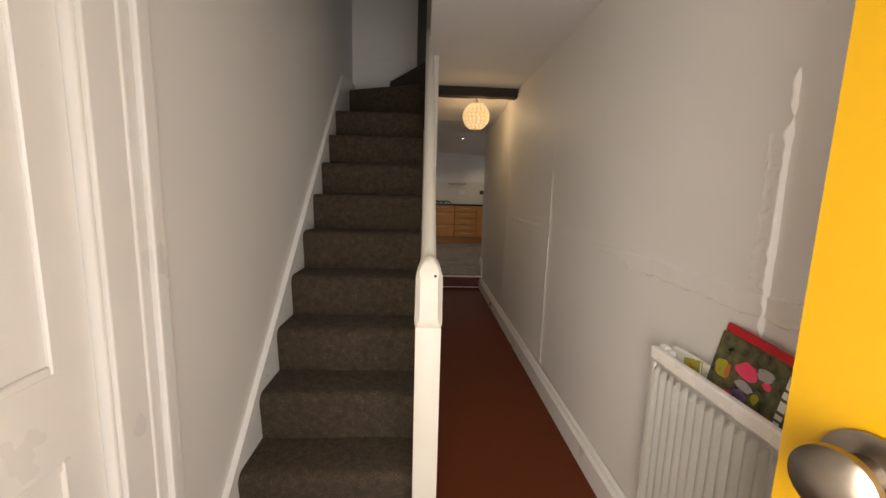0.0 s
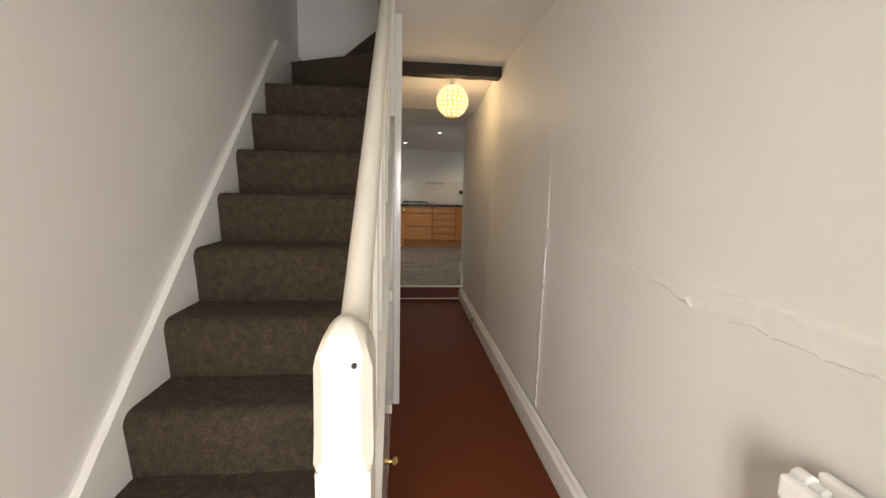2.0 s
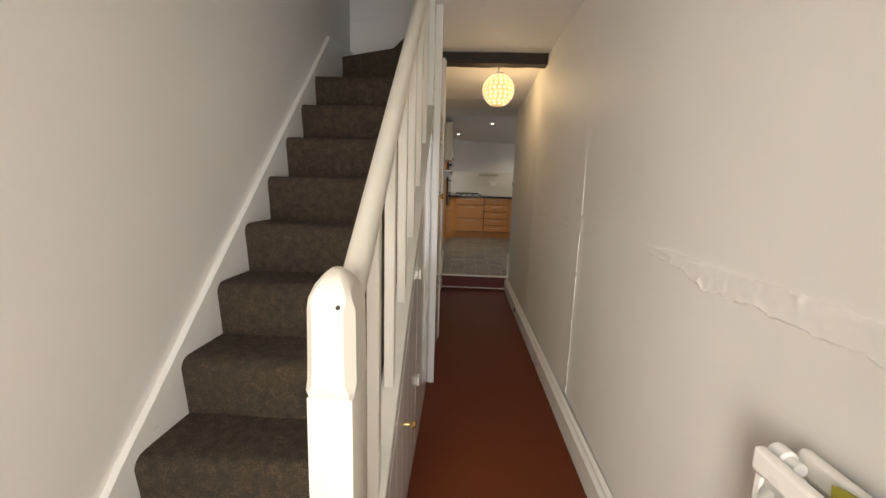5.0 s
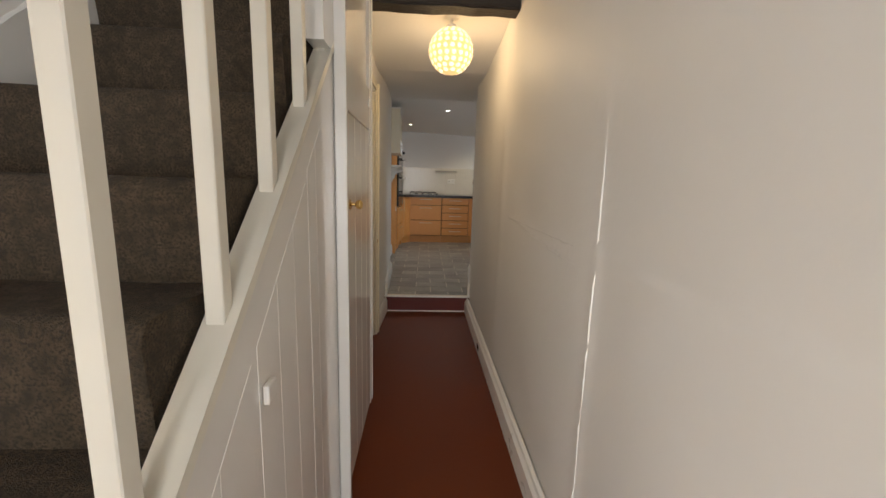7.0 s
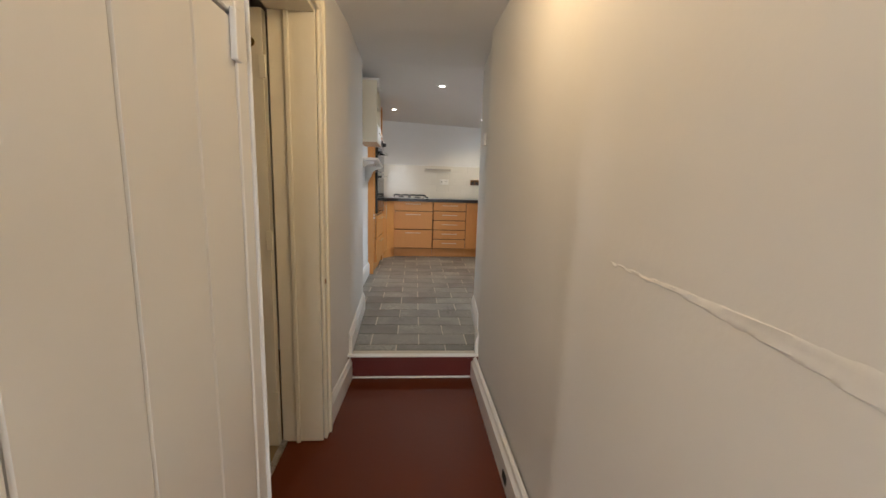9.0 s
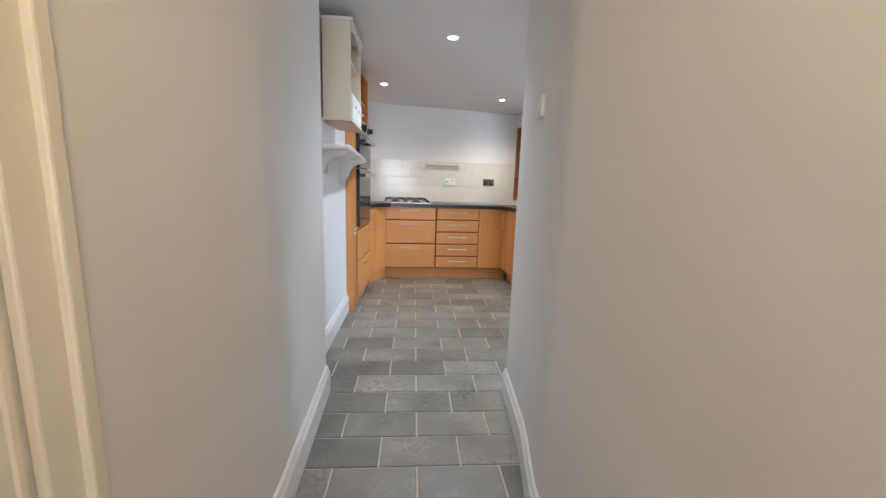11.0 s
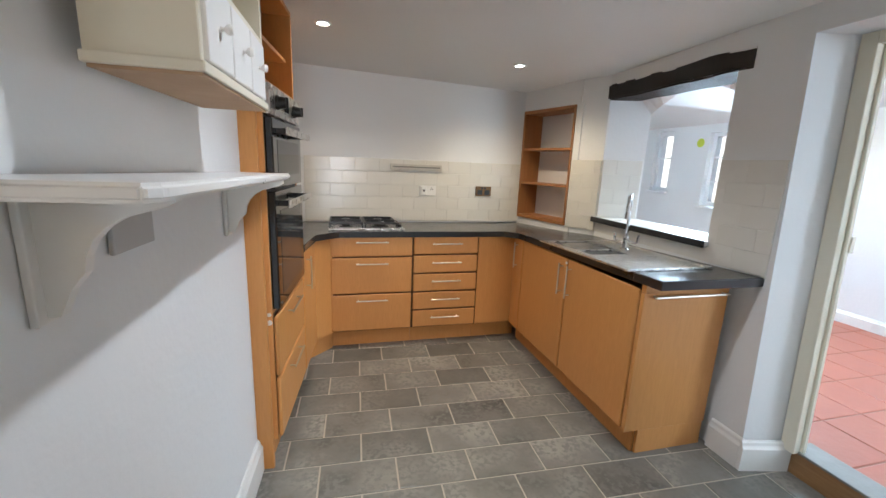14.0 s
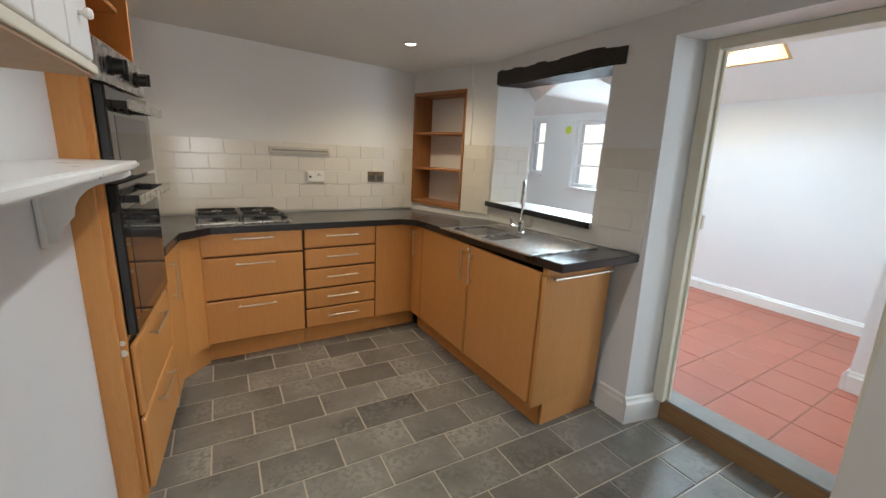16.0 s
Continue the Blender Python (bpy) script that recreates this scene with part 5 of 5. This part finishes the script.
for dx, dz in ((0.025, 0.010), (0.042, 0.010), (0.0335, 0.022)):
    part("pin_slot", box(dx - 0.003, dx + 0.003, -0.0108, -0.0095, dz - 0.005, dz + 0.005), M_DARK, sk)
so = thing("black_wall_socket", pose(1.865, 10.124, 1.170), "black and brown double wall socket", "socket")
part("plate", box(-0.073, 0.073, -0.010, 0.0, -0.043, 0.043, 0.003), M_BRONZE, so, "dark bronze plate")
for s in (-1, 1):
    part("insert", box(s * 0.034 - 0.024, s * 0.034 + 0.024, -0.0125, -0.009, -0.033, 0.012, 0.002, seg=1), M_BLACK, so)
    part("rocker", box(s * 0.014 - 0.009, s * 0.014 + 0.009, -0.014, -0.009, 0.018, 0.036, 0.002, seg=1), M_BLACK, so)
for sx, sy, watts, tint in SPOTS:
    sp = thing("ceiling_spotlight", pose(sx, sy, kitchen_ceiling_z(sx, sy)), "small white recessed ceiling spotlight, lit", "spotlight", "kitchen ceiling spotlights")
    part("bezel", lathe([(0.045, 0.0), (0.044, -0.006), (0.036, -0.008), (0.030, -0.004), (0.030, 0.0)], "z", 28), M_WHITEPL, sp, smooth=True)
    part("lens", lathe([(0.029, -0.001), (0.027, -0.004), (0.003, -0.0045)], "z", 24), M_SPOT, sp, smooth=True).visible_shadow = False

# wall shelf on curved brackets
ls = thing("wall_shelf", K, "white painted wall shelf on curved wooden brackets", "shelf")
bm = prism([(0.175, 7.185), (0.410, 7.185), (0.421, 7.215), (0.418, 8.41), (0.24, 8.415)], 1.312, 1.334)
for v in bm.verts:
    v.co.z += 0.022 * (8.41 - v.co.y) - 0.003
bmesh.ops.bevel(bm, geom=bm.edges[:], offset=0.006, segments=3, affect="EDGES")
part("board", bm, M_TRIM, ls)
for y in (7.38, 8.20):
    x = 0.168 + 0.0511 * (y - 7.05)
    lift = 0.022 * (8.41 - y) - 0.003
    prof = [(x, 1.312), (x + 0.19, 1.312), (x + 0.19, 1.300), (x + 0.175, 1.292)] + [(x + 0.165 - 0.10 * math.sin(radians(a)), 1.285 - 0.09 * (1 - math.cos(radians(a)))) for a in range(10, 91, 16)] + [(x + 0.045, 1.17), (x + 0.028, 1.13), (x, 1.13)]
    prof = [(p, q + lift) for p, q in prof]
    part("bracket", extrude_profile(prof, "y", y - 0.011, y + 0.011), M_TRIM, ls, "curved white bracket")
    part("back_plate", box(x, x + 0.012, y - 0.03, y + 0.03, 1.12 + lift, 1.31 + lift, 0.003), M_TRIM, ls)

# cream wall cabinet with open shelves over three spice drawers
CM = pose(0.228, 7.48, 1.535, 0, 0, -1.5)
wc = thing("wall_cabinet", CM, "old cream painted open wall cabinet with three small drawers", "wall cabinet")
part("side_panel", box(0.0, 0.165, 0.0, 0.016, 0.0, 0.55, 0.002, seg=1), M_CREAM, wc)
part("side_panel", box(0.0, 0.165, 0.486, 0.502, 0.0, 0.55, 0.002, seg=1), M_CREAM, wc)
part("base_board", box(-0.004, 0.172, -0.006, 0.508, -0.014, 0.004, 0.003), M_CREAM, wc)
part("underside", box(0.004, 0.166, 0.0, 0.502, -0.020, -0.0145), M_BARE, wc, "bare stained wooden underside")
part("drawer_shelf", box(0.0, 0.165, 0.016, 0.486, 0.150, 0.163), M_CREAM, wc)
part("upper_shelf", box(0.0, 0.150, 0.016, 0.486, 0.35, 0.363), M_CREAM, wc)
part("top_board", box(-0.004, 0.180, -0.010, 0.512, 0.55, 0.568, 0.004), M_TRIM, wc)
part("back_board", box(0.0, 0.008, 0.016, 0.486, 0.163, 0.55), M_CREAM, wc)
prof = [(0.016, 0.55), (0.486, 0.55), (0.486, 0.49)] + [(0.251 + 0.22 * math.cos(radians(a)), 0.49 + 0.035 * math.sin(radians(a))) for a in range(0, 181, 20)] + [(0.016, 0.49)]
part("fretted_apron", extrude_profile(prof, "x", 0.155, 0.167), M_TRIM, wc, "white scalloped apron")
for i in range(3):
    y0 = 0.018 + i * 0.1563
    d = part("small_drawer", box(0.02, 0.172, y0 + 0.002, y0 + 0.152, 0.008, 0.146, 0.004), M_TRIM, wc, "small white drawer")
    part("knob", lathe([(0.005, 0.171), (0.004, 0.178), (0.009, 0.183), (0.010, 0.188), (0.007, 0.193), (0.002, 0.194)], "x", 16, centre=(0, y0 + 0.077, 0.078)), M_TRIM, d, smooth=True)
bs = thing("blank_plate", pose(0.199, 7.62, 1.245, 0, 0, 87.3), "grey blanking plate on the wall", "socket")
part("plate", box(-0.075, 0.075, -0.010, 0.0, -0.045, 0.045, 0.003), M_GREYPL, bs)
hk = thing("wall_hook", pose(2.478, 9.40, 1.87), "tiny hook on the pier", "hook")
part("peg", lathe([(0.008, 0), (0.008, -0.006), (0.004, -0.012)], "x", 12), M_STEEL, hk, smooth=True)

# ---- sunroom beyond ----
SX, SY0, SY1, SZ = 5.10, 7.0, 12.4, 0.115


def slope_z(x):
    return 2.03 + 0.46 * (5.08 - x)


bm = box(SX, SX + 0.2, SY0 - 2.2, 10.32, -0.2, 2.1)
box(SX, SX + 0.2, 10.86, 11.43, -0.2, 2.1, bm=bm)
box(SX, SX + 0.2, 11.75, SY1 + 0.2, -0.2, 2.1, bm=bm)
box(SX, SX + 0.2, 10.32, 10.86, -0.2, 1.02, bm=bm)
box(SX, SX + 0.2, 10.32, 10.86, 1.92, 2.1, bm=bm)
box(SX, SX + 0.2, 11.43, 11.75, -0.2, 1.15, bm=bm)
box(SX, SX + 0.2, 11.43, 11.75, 1.98, 2.1, bm=bm)
solid("wall_sunroom_east", bm, M_WALLK, K, "plain white sunroom wall with windows", "wall")
solid("wall_sunroom_north", box(2.4, SX + 0.2, SY1, SY1 + 0.2, -0.2, 3.6), M_WALLK, K, "plain white sunroom end wall", "wall")
solid("wall_sunroom_south", box(3.86, SX, 7.22, 7.42, -0.2, 3.0), M_WALLK, K, "white wall stub in the sunroom", "wall")
solid("wall_sunroom_lobby", box(2.90, SX + 0.2, 4.9, 5.1, -0.2, 3.6), M_WALLK, K, "white wall closing the sunroom", "wall")
bm = box(2.765, 2.90, 9.6, SY1, -0.2, 3.6)
box(2.765, 2.90, 7.94, 9.6, 2.16, 3.6, bm=bm)
box(2.765, 2.90, 5.0, 7.94, 2.22, 3.6, bm=bm)
box(2.765, 2.90, 5.0, 6.6, -0.2, 2.22, bm=bm)
solid("wall_sunroom_west", bm, M_WALLK, K, "white house wall inside the sunroom", "wall")
skirting("baseboard_sunroom", (5.098, 10.3), (5.098, 7.42), SZ, 0.11, 0.02, K, -1)
skirting("baseboard_sunroom_stub", (3.858, 7.418), (3.858, 7.222), SZ, 0.13, 0.022, K, -1)
skirting("baseboard_sunroom_stub", (3.84, 7.42), (5.08, 7.42), SZ, 0.13, 0.022, K, 1)
# sloping ceiling with a roof window
YA, YB, XA, XB = 8.36, 9.30, 3.95, 4.60
bm = bmesh.new()
for x0, x1, y0, y1 in ((2.7, XA, 5.0, SY1), (XB, 5.3, 5.0, SY1), (XA, XB, 5.0, YA), (XA, XB, YB, SY1)):
    lo = [bm.verts.new((x, y, slope_z(x))) for x, y in ((x0, y0), (x1, y0), (x1, y1), (x0, y1))]
    hi = [bm.verts.new((v.co.x, v.co.y, v.co.z + 0.22)) for v in lo]
    bm.faces.new(lo)
    bm.faces.new(hi)
    for j in range(4):
        bm.faces.new((lo[j], lo[(j + 1) % 4], hi[(j + 1) % 4], hi[j]))
solid("ceiling_sunroom", bm, M_CEIL, K, "sloping white sunroom ceiling", "ceiling")
rw = thing("roof_window", K, "pine lined roof window in the sloping ceiling", "window", kind="structure")
for (x0, x1, y0, y1) in ((XA, XB, YA - 0.002, YA + 0.02), (XA, XB, YB - 0.02, YB + 0.002), (XA - 0.002, XA + 0.02, YA + 0.02, YB - 0.02), (XB - 0.02, XB + 0.002, YA + 0.02, YB - 0.02)):
    bm = bmesh.new()
    lo = [bm.verts.new((x, y, slope_z(x) - 0.004)) for x, y in ((x0, y0), (x1, y0), (x1, y1), (x0, y1))]
    hi = [bm.verts.new((v.co.x, v.co.y, v.co.z + 0.24)) for v in lo]
    bm.faces.new(lo)
    bm.faces.new(hi)
    for j in range(4):
        bm.faces.new((lo[j], lo[(j + 1) % 4], hi[(j + 1) % 4], hi[j]))
    part("lining", bm, M_PINE, rw, "varnished pine lining board")


def window(name, y0, y1, z0, z1, label, bars):
    w = thing(name, K, label, "window", kind="structure")
    x = SX + 0.06
    for b in ((y0, y0 + 0.05, z0, z1), (y1 - 0.05, y1, z0, z1), (y0 + 0.05, y1 - 0.05, z0, z0 + 0.05), (y0 + 0.05, y1 - 0.05, z1 - 0.05, z1)):
        part("frame", box(x, x + 0.06, *b, 0.004, seg=1), M_UPVC, w)
    for z in bars:
        part("glazing_bar", box(x + 0.01, x + 0.05, y0 + 0.05, y1 - 0.05, z - 0.012, z + 0.012, 0.003, seg=1), M_UPVC, w)
    part("pane", box(x + 0.026, x + 0.032, y0 + 0.05, y1 - 0.05, z0 + 0.05, z1 - 0.05), M_PANE, w).visible_shadow = False
    part("sill_board", box(SX - 0.05, SX + 0.06, y0 - 0.02, y1 + 0.02, z0 - 0.03, z0 - 0.002, 0.005), M_UPVC, w)
    return w


window("window_1", 10.32, 10.86, 1.02, 1.92, "white framed sunroom window onto greenery", (1.32, 1.62))
w2 = window("window_2", 11.43, 11.75, 1.15, 1.98, "narrow white casement window in the sunroom", (1.62,))
part("handle_edge", box(SX + 0.040, SX + 0.060, 11.43, 11.452, 1.20, 1.58), M_BLACK, w2, "dark rubber seal edge")
part("handle_edge", box(SX + 0.040, SX + 0.060, 11.43, 11.452, 1.66, 1.86), M_BLACK, w2, "dark rubber seal edge")
st = thing("sticker", pose(SX - 0.002, 10.98, 1.80), "yellow-green paper note stuck on the wall", "sticker")
part("paper", lathe([(0.055, 0), (0.055, -0.002)], "x", 18), M_STICKER, st)
fl = solid("floor_sunroom", box(2.83, SX, 5.0, SY1, SZ - 0.2, SZ - 0.004), M_QGROUT, K, "terracotta quarry tiled sunroom floor", "floor")

# garden seen through the windows
rng = random.Random(5)
gd = bmesh.new()
for i in range(70):
    o = bmesh.ops.create_icosphere(gd, subdivisions=1, radius=rng.uniform(0.10, 0.26))["verts"]
    c = Vector((rng.uniform(8.9, 9.5), rng.uniform(9, 19), rng.uniform(-0.3, 0.9) * rng.random()))
    for v in o:
        v.co = c + v.co * (0.7 + 0.6 * noise.noise(v.co * 9 + c))
# Invented pale surface that makes the outdoors look bright through the panes
solid("wall_garden", box(9.8, 10.05, 4, 24, FLOOR - 0.2, 3.4), M_RENDER, K, "pale backdrop added to brighten the view beyond the windows", "wall")
solid("garden_shrubs", gd, M_GREEN, K, "green garden shrubs beyond the window", "shrubs", kind="stuff")

# ---- floor pieces ----
def slab_mesh(name, w, d, h, mat, e=0.004):
    bm = bmesh.new()
    a = [bm.verts.new(p) for p in ((0, 0, -h), (w, 0, -h), (w, d, -h), (0, d, -h))]
    b = [bm.verts.new(p) for p in ((0, 0, -e * 0.5), (w, 0, -e * 0.5), (w, d, -e * 0.5), (0, d, -e * 0.5))]
    c = [bm.verts.new(p) for p in ((e, e, 0), (w - e, e, 0), (w - e, d - e, 0), (e, d - e, 0))]
    for p, q in ((a, b), (b, c)):
        for i in range(4):
            bm.faces.new((p[i], p[(i + 1) % 4], q[(i + 1) % 4], q[i]))
    bm.faces.new(c)
    bm.faces.new(a)
    return mesh_of(name, bm, mat)


TW, TD = 0.347, 0.197
tm = slab_mesh("vinyl_tile", TW - 0.008, TD - 0.008, 0.004, M_VINYL, 0.003)
edge_tile = slab_mesh("vinyl_tile", TW - 0.008, 0.094, 0.004, M_VINYL, 0.003)
TURN = Matrix.Translation((0.66, 7.582, 0)) @ Matrix.Rotation(radians(-2.2), 4, "Z")
for r in range(-8, 12):
    for c in range(-3, 8):
        x, y = c * TW + (0.161 if r % 2 else 0), r * TD
        p = TURN @ Vector((x + TW / 2, y + TD / 2, 0))
        if r == -8 and 0.25 < p.x < 1.30:              # cut row at the step
            ob = new("vinyl_tile", edge_tile)
            ob.parent = floor_k
            ob.matrix_basis = TURN @ pose(x + 0.004, y + TD - 0.098, 0)
        if p.y < 6.20 or p.y > 9.82 or p.x < 0.0 or p.x > 2.80 or (p.y < 6.60 and p.x > 1.42) or (p.x > 2.2 and p.y > 8.35):
            continue
        ob = new("vinyl_tile", tm)
        ob.parent = floor_k
        ob.matrix_basis = TURN @ pose(x + 0.004, y + 0.004, 0)
QT = 0.30
qm = slab_mesh("quarry_tile", QT - 0.007, QT - 0.007, 0.006, M_QUARRY, 0.004)
for i in range(8):
    for j in range(-8, 10):
        x, y = 2.835 + i * QT, 7.14 + j * QT
        if x + QT > SX + 0.2:
            continue
        ob = new("quarry_tile", qm)
        ob.parent = fl
        ob.matrix_basis = pose(x + 0.003, y + 0.003, SZ)
